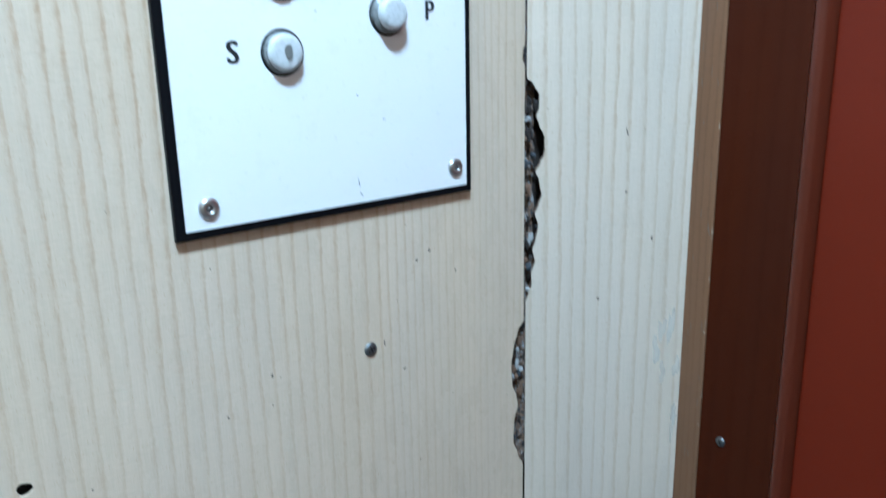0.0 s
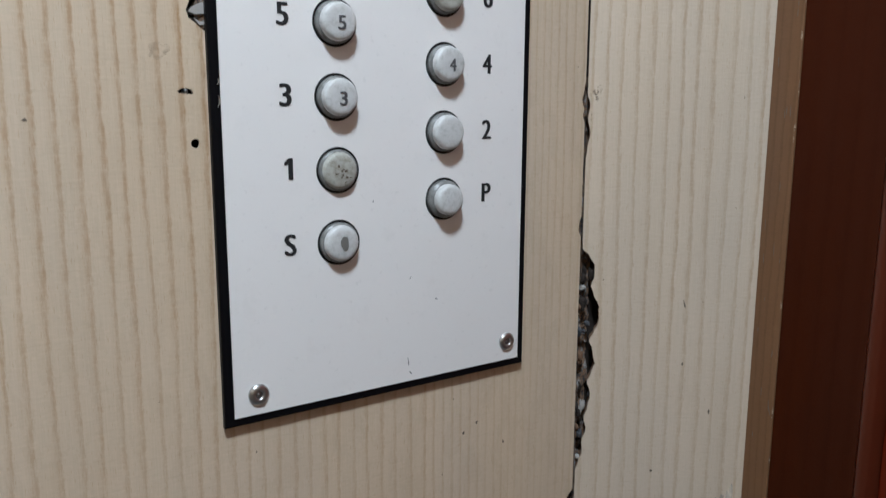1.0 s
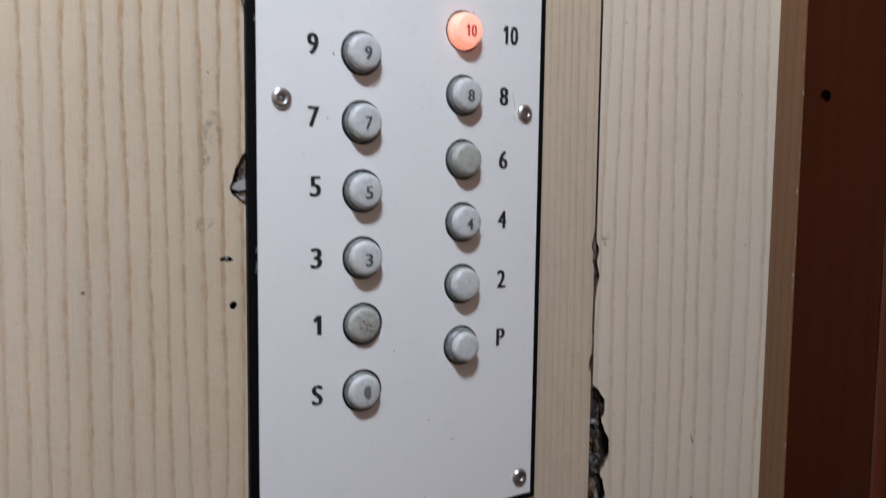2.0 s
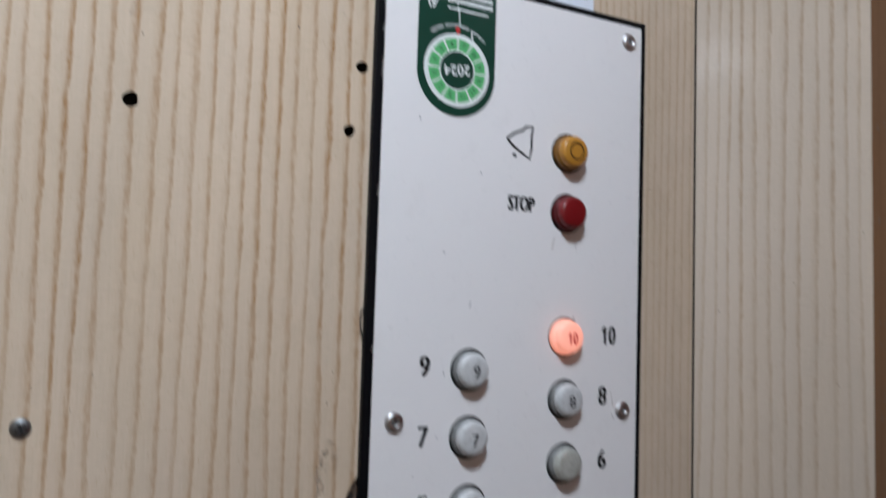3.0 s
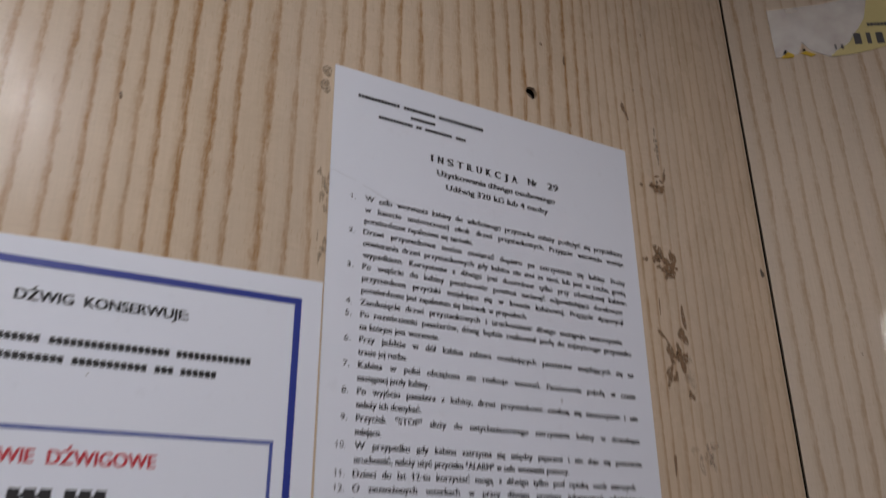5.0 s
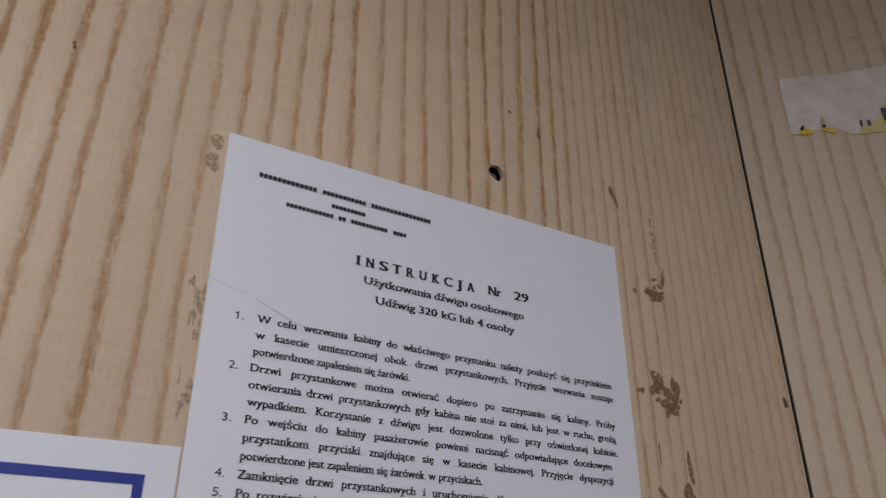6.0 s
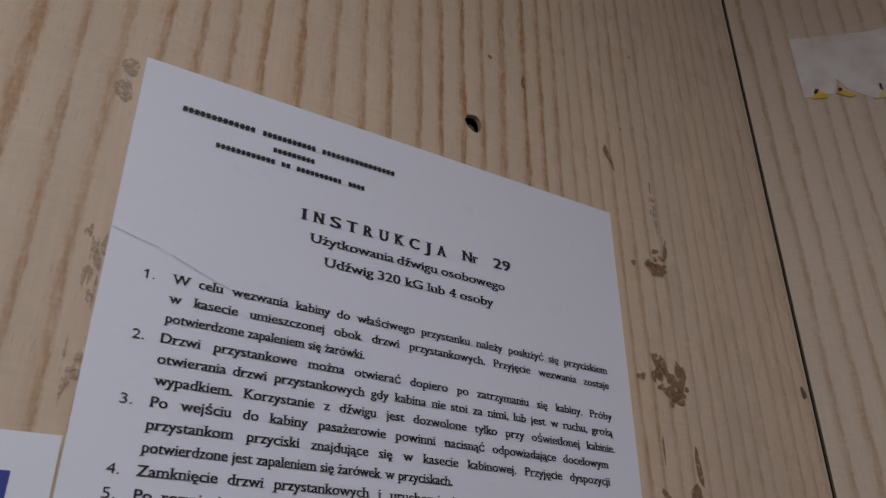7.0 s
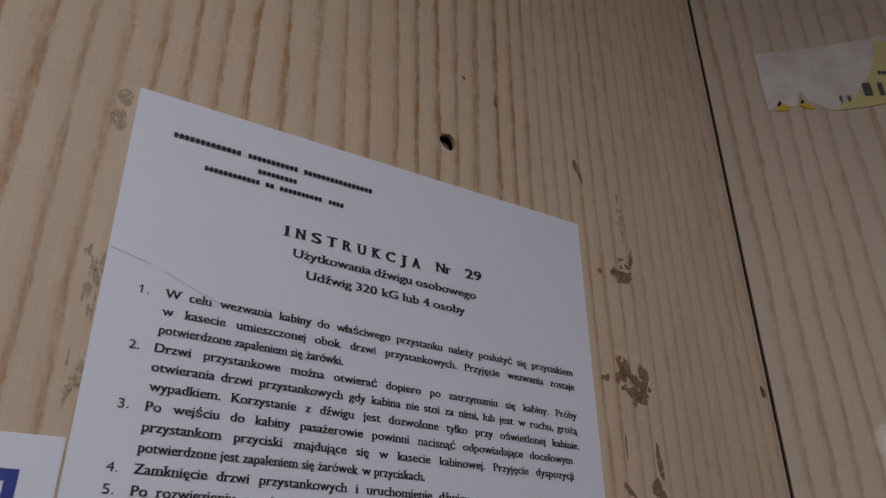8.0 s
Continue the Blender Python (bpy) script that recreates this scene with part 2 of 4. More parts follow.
M_BANNER = plain("black_sticker_film", (0.022, 0.023, 0.027), 0.6, 0, 0.3, 200, 0, 0.15)
M_FLOOR = plain("dark_ribbed_rubber", (0.06, 0.06, 0.06), 0.6, 0, 0.4, 120, 0.4)
M_CEIL = plain("off_white_ceiling_paint", (0.62, 0.62, 0.60), 0.6, 0, 0.12, 80, 0.05)
M_TIN = plain("grey_lamp_housing", (0.45, 0.45, 0.46), 0.45, 0, 0.15, 200)


def cap_plastic(name, colour, dirt, amount, glow=0.0):
    k = worn(name, colour, dirt, 0.36, amount, 260.0)
    k.put("Subsurface Weight", 0.15)
    k.put("Subsurface Radius", (0.004, 0.004, 0.004))
    if glow:
        k.put("Emission Color", (1.0, 0.30, 0.16, 1))
        k.put("Emission Strength", glow)
    return k.m


M_CAP = cap_plastic("grey_white_button_cap", (0.58, 0.58, 0.575), (0.30, 0.30, 0.28), 0.7)
M_CAPDIRT = cap_plastic("soiled_button_cap", (0.43, 0.43, 0.39), (0.20, 0.18, 0.13), 0.9)
M_AMBER = cap_plastic("amber_button_cap", (0.46, 0.215, 0.022), (0.28, 0.12, 0.012), 0.5)
M_STOP = cap_plastic("red_button_cap", (0.17, 0.005, 0.007), (0.10, 0.004, 0.005), 0.4)
# Sides darker than the tops: soiled plastic with its shade put into colour.
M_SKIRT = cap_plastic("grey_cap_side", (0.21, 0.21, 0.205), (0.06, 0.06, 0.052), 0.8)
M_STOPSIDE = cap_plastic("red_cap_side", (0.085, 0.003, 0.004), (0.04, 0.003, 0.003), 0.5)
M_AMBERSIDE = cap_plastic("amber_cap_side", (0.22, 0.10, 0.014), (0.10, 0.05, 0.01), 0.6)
M_LIT = cap_plastic("lit_button_cap", (0.72, 0.42, 0.34), (0.55, 0.25, 0.18), 0.5, 0.36)


def glowing(name, colour, strength):
    k = Mat(name, (0.8, 0.8, 0.8), 0.4)
    k.put("Emission Color", (*colour, 1))
    k.put("Emission Strength", strength)
    return k.m


M_MAIN = glowing("ceiling_diffuser", (1.0, 0.99, 0.96), MAIN_LAMP)
M_SIDE = glowing("highlight_lamp_glow", (1.0, 0.99, 0.96), SIDE_LAMP)


# ---- shaping ----
class Geo:
    """Vertices and faces in a wall's frame (u, v, w)."""

    def __init__(self):
        self.v, self.f = [], []

    def add(self, vs, fs):
        n = len(self.v)
        self.v += [tuple(p) for p in vs]
        self.f += [[i + n for i in f] for f in fs]
        return self

    def prism(self, poly, w0, w1):
        n = len(poly)
        vs = [(x, y, w1) for x, y in poly] + [(x, y, w0) for x, y in poly]
        fs = [list(range(n)), list(range(2 * n - 1, n - 1, -1))]
        fs += [[(i + 1) % n, i, n + i, n + (i + 1) % n] for i in range(n)]
        return self.add(vs, fs)

    def flat(self, poly, w):
        return self.add([(x, y, w) for x, y in poly], [list(range(len(poly)))])

    def box(self, u0, u1, v0, v1, w0, w1, bevel=0.0):
        if not bevel:
            return self.prism([(u0, v0), (u1, v0), (u1, v1), (u0, v1)], w0, w1)
        b = bevel
        loops = []
        for e, w in ((0, w0), (0, w1 - b), (b * 0.3, w1 - b * 0.3), (b, w1)):
            loops += [[(u0 + e, v0 + e, w), (u1 - e, v0 + e, w), (u1 - e, v1 - e, w), (u0 + e, v1 - e, w)]]
        vs = [p for l in loops for p in l]
        fs = [[0, 3, 2, 1], [12, 13, 14, 15]]
        for k in range(3):
            fs += [[4 * k + i, 4 * k + (i + 1) % 4, 4 * k + 4 + (i + 1) % 4, 4 * k + 4 + i] for i in range(4)]
        return self.add(vs, fs)

    def lathe(self, profile, cu, cv, n=32, close=True):
        """profile: (radius, w) from the rim to the middle."""
        vs, fs = [], []
        for r, w in profile:
            vs += [(cu + r * math.cos(2 * math.pi * i / n), cv + r * math.sin(2 * math.pi * i / n), w) for i in range(n)]
        for k in range(len(profile) - 1):
            fs += [[k * n + i, k * n + (i + 1) % n, (k + 1) * n + (i + 1) % n, (k + 1) * n + i] for i in range(n)]
        if close:
            k = (len(profile) - 1) * n
            fs.append([k + i for i in range(n)])
        return self.add(vs, fs)

    def ribbon(self, pts, width, w, taper=False):
        """A flat stroke along pts."""
        p = [Vector(q) for q in pts]
        vs = []
        for i, q in enumerate(p):
            d = (p[min(i + 1, len(p) - 1)] - p[max(i - 1, 0)]).normalized()
            h = width / 2 * (math.sin(math.pi * (i + 0.35) / (len(p) - 0.3)) if taper else 1)
            vs += [(q.x - d.y * h, q.y + d.x * h, w), (q.x + d.y * h, q.y - d.x * h, w)]
        return self.add(vs, [[2 * i, 2 * i + 1, 2 * i + 3, 2 * i + 2] for i in range(len(p) - 1)])

    def ring(self, cu, cv, r0, r1, w, n=48, a0=0.0, a1=2 * math.pi):
        vs = []
        for i in range(n + 1):
            a = a0 + (a1 - a0) * i / n
            vs += [(cu + r0 * math.cos(a), cv + r0 * math.sin(a), w), (cu + r1 * math.cos(a), cv + r1 * math.sin(a), w)]
        return self.add(vs, [[2 * i, 2 * i + 1, 2 * i + 3, 2 * i + 2] for i in range(n)])


def blob(cu, cv, ru, rv, n=18, rough=0.3, seed=0, lean=0.0):
    r = random.Random(seed)
    p, q = r.uniform(0, 6.3), r.uniform(0, 6.3)
    out = []
    for i in range(n):
        a = 2 * math.pi * i / n
        k = 1 + rough * (0.55 * math.sin(2 * a + p) + 0.5 * math.sin(3 * a + q) + 0.4 * (r.random() * 2 - 1))
        y = rv * k * math.sin(a)
        out.append((cu + ru * k * math.cos(a) + lean * y, cv + y))
    return out


def holed(outer, holes, w0, w1):
    """A sheet with that outline and openings, from w0 to w1."""
    c = bpy.data.curves.new("sheet", "CURVE")
    c.dimensions, c.fill_mode, c.extrude = "2D", "BOTH", (w1 - w0) / 2
    for loop in (outer, *holes):
        s = c.splines.new("POLY")
        s.points.add(len(loop) - 1)
        for p, (x, y) in zip(s.points, loop):
            p.co = (x, y, 0, 1)
        s.use_cyclic_u = True
    ob = bpy.data.objects.new("sheet", c)
    me = ob.to_mesh()
    g, seen, where = Geo(), {}, []
    for v in me.vertices:
        key = (round(v.co.x, 5), round(v.co.y, 5), round(v.co.z, 5))
        if key not in seen:
            seen[key] = len(g.v)
            g.v.append((v.co.x, v.co.y, v.co.z + (w0 + w1) / 2))
        where.append(seen[key])
    for p in me.polygons:
        f = list(dict.fromkeys(where[i] for i in p.vertices))
        if len(f) > 2:
            g.f.append(f)
    ob.to_mesh_clear()
    bpy.data.objects.remove(ob)
    bpy.data.curves.remove(c)
    return g


def outline(words):
    """Outline of words in the built-in font, one unit high: vertices and faces."""
    c = bpy.data.curves.new("letters", "FONT")
    c.body, c.size, c.resolution_u, c.fill_mode = words, 1.0, 3, "FRONT"
    ob = bpy.data.objects.new("letters", c)
    me = ob.to_mesh()
    vs = [(v.co.x, v.co.y) for v in me.vertices]
    fs = [list(p.vertices) for p in me.polygons]
    ob.to_mesh_clear()
    bpy.data.objects.remove(ob)
    bpy.data.curves.remove(c)
    return vs, fs


CAP = max(y for x, y in outline("H")[0])
LOW = max(y for x, y in outline("x")[0])
TALL = max(y for x, y in outline("l")[0])
STEM = {"ż": "z", "ź": "z", "Ź": "Z", "Ż": "Z", "ę": "e", "ą": "a", "1": "1"}


def letters(words):
    """As outline(), with drawn dots, acutes, ogoneks and a flag on the figure one."""
    bare = "".join(STEM.get(q, q) for q in words)
    vs, fs = outline(bare)
    for i, q in enumerate(words):
        if q not in STEM:
            continue
        own = [p[0] for p in outline(STEM[q])[0]]
        wide = max(own) - min(own)
        right = max(p[0] for p in outline(bare[:i + 1])[0])
        mid, top = right - wide / 2, (CAP if q in "ŹŻ" else LOW)
        if q in "żŻ":
            add = [(mid - 0.055, top + 0.09), (mid + 0.055, top + 0.09), (mid + 0.055, top + 0.20), (mid - 0.055, top + 0.20)]
        elif q in "źŹ":
            add = [(mid - 0.05, top + 0.07), (mid + 0.03, top + 0.07), (mid + 0.14, top + 0.24), (mid + 0.03, top + 0.24)]
        elif q == "1":
            x = right - wide
            add = [(x + 0.01, CAP), (x - 0.13, CAP * 0.80), (x - 0.13, CAP * 0.66), (x + 0.01, CAP * 0.82)]
        else:
            x = right - wide * (0.08 if q == "ą" else 0.30)
            add = [(x - 0.07, 0.03), (x - 0.11, -0.10), (x - 0.06, -0.17), (x + 0.07, -0.17), (x + 0.07, -0.11), (x - 0.01, -0.10), (x + 0.02, 0.03)]
        n = len(vs)
        vs = vs + add
        fs = fs + [list(range(n, n + len(add)))]
    return vs, fs


def footed(shape):
    """Letters with short cross strokes at the ends of their upright stems."""
    vs, fs = shape
    count = {}
    for f in fs:
        for a, b in zip(f, f[1:] + f[:1]):
            e = (min(a, b), max(a, b))
            count[e] = count.get(e, 0) + 1
    out, more = list(vs), list(fs)
    for (a, b), n in count.items():
        (x0, y0), (x1, y1) = sorted((vs[a], vs[b]))
        if n > 1 or abs(y0 - y1) > 0.004 or not 0.04 < x1 - x0 < 0.15:
            continue
        foot = abs(y0) < 0.02 or y0 < -0.12
        if not foot and min(abs(y0 - top) for top in (LOW, CAP, TALL)) > 0.02:
            continue
        low, high = (y0, y0 + 0.045) if foot else (y0 - 0.045, y0)
        right = 0.075 if foot or y0 > LOW * 1.1 else 0.0
        i = len(out)
        out += [(x0 - 0.075, low), (x1 + right, low), (x1 + right, high), (x0 - 0.075, high)]
        more.append([i, i + 1, i + 2, i + 3])
    return out, more


def write(g, words, u, v, height, width, w, bold=0.0, turn=0.0, serif=False):
    """Words from u to u + width with cap height and baseline v, at w. turn: radians about the words' centre."""
    vs, fs = footed(letters(words)) if serif else letters(words)
    x0, x1 = min(p[0] for p in vs), max(p[0] for p in vs)
    k = height / CAP
    sx = width / (x1 - x0) if width else k * 0.86
    pts = [((x - x0) * sx + u, y * k + v) for x, y in vs]
    if turn:
        cu, cv = u + (x1 - x0) * sx / 2, v + height / 2
        ct, st = math.cos(turn), math.sin(turn)
        pts = [(cu + (x - cu) * ct - (y - cv) * st, cv + (x - cu) * st + (y - cv) * ct) for x, y in pts]
    for i, d in enumerate((-bold, 0, bold) if bold else (0,)):
        g.add([(x + d * k, y, w + 0.00004 * i) for x, y in pts], fs)
    return g


def justified(g, words, u, v, height, width, w, squeeze, full=True, bold=0.0, serif=True):
    """A line of words spread between two margins, or set with even gaps."""
    parts = words.split(" ")
    k = height / CAP
    shapes = [footed(letters(q)) if serif else letters(q) for q in parts]
    spans = [(min(p[0] for p in vs), max(p[0] for p in vs)) for vs, fs in shapes]
    bare = sum(b - a for a, b in spans)
    sx, gap = k * squeeze, 0.30 * k
    if full and len(parts) > 1:
        sx = min(max((width - 0.32 * k * (len(parts) - 1)) / bare, k * squeeze * 0.92), k * squeeze * 1.12)
        gap = (width - bare * sx) / (len(parts) - 1)
        if gap < 0.14 * k:
            gap = 0.14 * k
            sx = (width - gap * (len(parts) - 1)) / bare
    x = u
    for (vs, fs), (a, b) in zip(shapes, spans):
        for i, d in enumerate((-bold, 0, bold) if bold else (0,)):
            g.add([((p - a) * sx + x + d * k, q * k + v, w + 0.00004 * i) for p, q in vs], fs)
        x += (b - a) * sx + gap
    return x - gap


def bar(a, b, v, h, w):
    """A word as one plain bar, notched at letter width."""
    n = max(1, round((b - a) / (h * 0.80)))
    p = (b - a) / n
    top, low = [], []
    for i in range(n):
        x, y = a + i * p, a + i * p + p * 0.76
        top += [(x, v + h * 0.92), (y, v + h * 0.92), (y, v + h * 0.60)] + ([(x + p, v + h * 0.60)] if i < n - 1 else [])
        low += [(x, v), (y, v), (y, v + h * 0.34)] + ([(x + p, v + h * 0.34)] if i < n - 1 else [])
    return Geo().flat(low + top[::-1], w)


def mesh(name, g, material, smooth=False):
    me = bpy.data.meshes.new(name)
    me.from_pydata(g.v, [], g.f)
    me.materials.append(material)
    if smooth:
        me.polygons.foreach_set("use_smooth", [True] * len(me.polygons))
    me.update()
    return me


def thing(name, m, u, v, label, category, group="", kind=""):
    """An Empty at (u, v) on a wall, which parents the parts of a thing."""
    ob = new(name)
    ob.empty_display_size = 0.02
    ob.matrix_world = m @ Matrix.Translation((u, v, 0))
    ob["at"] = (u, v)
    return tagged(ob, label, category, group, kind)


def part(name, g, material, parent, label="", smooth=False):
    """One mesh under a thing, or under one of its parts, in the wall's frame."""
    top = parent
    while top.parent:
        top = top.parent
    u, v = top["at"]
    h = Geo()
    h.v, h.f = [(a - u, b - v, c) for a, b, c in g.v], g.f
    ob = new(name, mesh(name, h, material, smooth))
    ob.parent = parent
    return tagged(ob, label)


def bars(name, spans, v, h, w, material, parent, label):
    for a, b in spans:
        part(name, bar(a, b, v, h, w), material, parent, label)


def lone(name, m, g, material, label="", category="", group="", kind="", smooth=False):
    """A thing of one mesh, in the wall's frame."""
    ob = new(name, mesh(name, g, material, smooth))
    ob.matrix_world = m
    return tagged(ob, label, category, group, kind)


# ---- the cabin's shell ----
rnd = random.Random(5)


def jagged(base, side, seed, *profile):
    """Points along an upright edge at u = base, bitten away to the depths of the profile (height, depth) in rounded scallops."""
    r = random.Random(seed)
    out = []
    for (v0, d0), (v1, d1) in zip(profile, profile[1:]):
        n = max(2, round(abs(v1 - v0) / 0.0022))
        for i in range(n):
            k = i / n
            e = k * k * (3 - 2 * k)
            d = d0 + (d1 - d0) * e
            out.append((base + side * d * r.uniform(0.975, 1.025), v0 + (v1 - v0) * k + r.uniform(-0.0004, 0.0004)))
    out.append((base + side * profile[-1][1], profile[-1][0]))
    return out


HOLES = [(-0.1709, 1.5198, 0.0052), (-0.0092, 1.5692, 0.0048), (-0.0175, 1.5191, 0.0046), (-0.0103, 1.6353, 0.0048),
         (-0.2287, 1.6366, 0.0056), (0.1363, 1.9799, 0.0044), (-0.0105, 1.1513, 0.0030), (-0.1176, 0.7990, 0.0050)]
holes = [blob(u, v, r, r, 16, 0.10, i) for i, (u, v, r) in enumerate(HOLES)]
holes.append(blob(-0.0151, 1.1854, 0.0042, 0.0022, 12, 0.3, 60))
holes.append([(0.006, 1.2700), (0.001, 1.2665), (-0.004, 1.2590), (-0.0085, 1.2500), (-0.0105, 1.2420), (-0.0125, 1.2375),
              (-0.0110, 1.2325), (-0.0070, 1.2295), (-0.0035, 1.2262), (0.001, 1.2235), (0.006, 1.2230)])
SEAM = XC - 0.0012
edge = [(SEAM, 0.0)]
edge += jagged(SEAM, -1, 3, (0.650, 0.0), (0.664, 0.007), (0.682, 0.0135), (0.703, 0.0125), (0.721, 0.0075), (0.731, 0.0095), (0.746, 0.0155), (0.768, 0.0165), (0.787, 0.0130), (0.801, 0.008), (0.812, 0.0))
edge += jagged(SEAM, -1, 2, (1.060, 0.0), (1.066, 0.003), (1.074, 0.0022), (1.080, 0.0))
edge += jagged(SEAM, -1, 5, (1.163, 0.0), (1.170, 0.0022), (1.176, 0.0012), (1.184, 0.0036), (1.193, 0.0016), (1.202, 0.0)) + [(SEAM, Z_TOP)]
deep = [(SEAM - (SEAM - x) * 0.80 + (0.0 if SEAM - x > 0.0004 else -0.006), y) for x, y in edge]
lone("board_core", MA, holed([(SEAM - 0.06, Z_TOP), (SEAM - 0.06, 0.0)] + deep, [], -0.0115, -0.0029), M_FIBRE, "brown chipboard layer under the laminate", "wall", kind="structure")
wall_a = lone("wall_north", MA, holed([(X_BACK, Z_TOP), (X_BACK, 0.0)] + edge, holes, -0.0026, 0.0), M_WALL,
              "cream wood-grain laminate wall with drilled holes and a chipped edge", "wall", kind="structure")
lone("wall_backing", MA, Geo().box(X_BACK, XC + 0.03, 0, Z_TOP, -0.06, -0.014), M_VOID, "board behind the laminate, near-black for the shade in gaps", "wall", kind="structure")

edge = [(0.0012, Z_TOP)] + jagged(0.0012, 1, 4, (1.190, 0.0), (1.180, 0.0026), (1.168, 0.0010), (1.155, 0.0034), (1.141, 0.0012), (1.130, 0.0))
edge += jagged(0.0012, 1, 11, (1.049, 0.0), (1.043, 0.0065), (1.033, 0.0118), (1.022, 0.0122), (1.013, 0.0092), (1.004, 0.0125), (0.994, 0.0172), (0.980, 0.0176), (0.968, 0.0135), (0.961, 0.0092), (0.951, 0.0128),
               (0.938, 0.0150), (0.928, 0.0122), (0.920, 0.0088), (0.908, 0.0120), (0.894, 0.0098), (0.883, 0.0066), (0.872, 0.0090), (0.858, 0.0052), (0.848, 0.0060), (0.838, 0.0028), (0.829, 0.0)) + [(0.0012, 0.0)]
deep = [(0.0012 + (x - 0.0012) * 1.12 + (0.0 if x > 0.0016 else 0.006), y) for x, y in edge]
lone("board_core", MB, holed(deep + [(0.06, 0.0), (0.06, Z_TOP)], [], -0.0125, -0.0029), M_FIBRE, "brown chipboard layer under the laminate", "wall", kind="structure")
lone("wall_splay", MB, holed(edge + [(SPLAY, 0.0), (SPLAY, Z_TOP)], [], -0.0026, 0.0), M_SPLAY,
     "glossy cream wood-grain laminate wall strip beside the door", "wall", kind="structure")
lone("wall_splay_backing", MB, Geo().box(-0.03, SPLAY + 0.02, 0, Z_TOP, -0.07, -0.022), M_VOID, "board behind the laminate, near-black for the shade in gaps", "wall", kind="structure")

# door side: u runs along the front wall away from the splayed wall
JAMB0, JAMB1, BEAD1, DOOR1 = 0.0262, 0.1065, 0.1215, 0.98
lone("trim_oak", MF, Geo().box(-0.0008, JAMB0, 0, Z_TOP, -0.02, 0.0015, 0.0012), M_OAK, "brown oak-grain edging strip beside the jamb", "trim", kind="structure")
lone("door_jamb", MF, holed([(JAMB0 + 0.0005, 0), (JAMB1, 0), (JAMB1, Z_TOP), (JAMB0 + 0.0005, Z_TOP)],
                            [blob(0.0476, 1.3225, 0.0050, 0.0058, 16, 0.06, 3)], -0.012, 0.0), M_JAMB,
     "dark brown wood-grain door jamb with a drilled hole", "door jamb", kind="structure")
lone("jamb_backing", MF, Geo().box(-0.02, JAMB1, 0, Z_TOP, -0.06, -0.022), M_VOID, "board behind the jamb, near-black for the shade in its hole", "wall", kind="structure")
bead = [(0, -0.03), (0, 0.0015), (0.0025, 0.0045), (0.006, 0.0058), (0.0095, 0.0045), (0.012, 0.001), (0.0125, -0.010), (0.015, -0.013), (0.015, -0.03)]
g = Geo()
for z in (0, Z_TOP):
    g.v += [(JAMB1 + 0.0004 + a, z, b) for a, b in bead]
n = len(bead)
g.f = [[i, i + 1, n + i + 1, n + i] for i in range(n - 1)]
lone("door_frame_bead", MF, g, M_BEAD, "glossy brown-red rounded bead along the door", "trim", kind="structure", smooth=True)
g = Geo().box(BEAD1 + 0.0006, DOOR1, 0.01, 2.05, -0.045, -0.008, 0.002)
lone("door_1", MF, g, M_DOOR, "closed glossy oxide-red lift door", "door", kind="structure")
lone("wall_front", MF, Geo().box(BEAD1 + 0.0006, -Y_FAR + YF, 2.052, Z_TOP, -0.045, 0.0).box(DOOR1 + 0.001, -Y_FAR + YF, 0, 2.05, -0.045, 0.0), M_REST,
     "unseen wall round the door, dark to cut bounced light", "wall", kind="structure")
MX = Matrix(((-1, 0, 0, 0), (0, 0, 1, Y_FAR), (0, 1, 0, 0), (0, 0, 0, 1)))
lone("wall_south", MX, Geo().box(-XF - 0.05, -X_BACK, 0, Z_TOP, -0.04, 0.0), M_REST, "unseen wood-grain wall, dark to cut bounced light", "wall", kind="structure")
MR = Matrix(((0, 0, 1, X_BACK), (1, 0, 0, 0), (0, 1, 0, 0), (0, 0, 0, 1)))
lone("wall_west", MR, Geo().box(Y_FAR, 0, 0, Z_TOP, -0.04, 0.0), M_REST, "unseen wood-grain wall, dark to cut bounced light", "wall", kind="structure")
I4 = Matrix.Identity(4)
lone("floor", I4, Geo().box(X_BACK - 0.05, XF + 0.06, Y_FAR - 0.05, 0.08, -0.05, 0.0), M_FLOOR, "dark rubber lift floor", "floor", kind="structure")
lone("ceiling", I4, Geo().box(X_BACK - 0.05, XF + 0.06, Y_FAR - 0.05, 0.08, Z_TOP, Z_TOP + 0.04), M_CEIL, "off-white painted lift ceiling", "ceiling", kind="structure")

# ---- lamps ----
MC = Matrix(((1, 0, 0, 0), (0, -1, 0, 0), (0, 0, -1, Z_TOP), (0, 0, 0, 1)))
lamp = thing("ceiling_lamp", MC, -0.28, 0.71, "round lit ceiling lamp with a grey metal rim", "lamp")
part("housing", Geo().lathe([(0.125, 0.0), (0.125, 0.028), (0.118, 0.034), (0.108, 0.034), (0.106, 0.026)], -0.28, 0.71, 40, False), M_TIN, lamp, "grey metal rim", True)
part("diffuser", Geo().lathe([(0.1055, 0.004), (0.1055, 0.030), (0.095, 0.040), (0.06, 0.048), (0.0, 0.05)], -0.28, 0.71, 40, False), M_MAIN, lamp, "glowing opal diffuser", True)
# Unseen light, added to give the splayed wall its upright highlight.
lamp = thing("highlight_lamp", MC, 0.3745, 0.3297, "unseen twin-tube light added for the highlight on the splayed wall", "lamp")
part("stem", Geo().lathe([(0.005, 0.0), (0.005, 0.350), (0.016, 0.354), (0.016, 0.364), (0.010, 0.366)], 0.3745, 0.3297, 20, False), M_TIN, lamp, "grey metal stem", True)
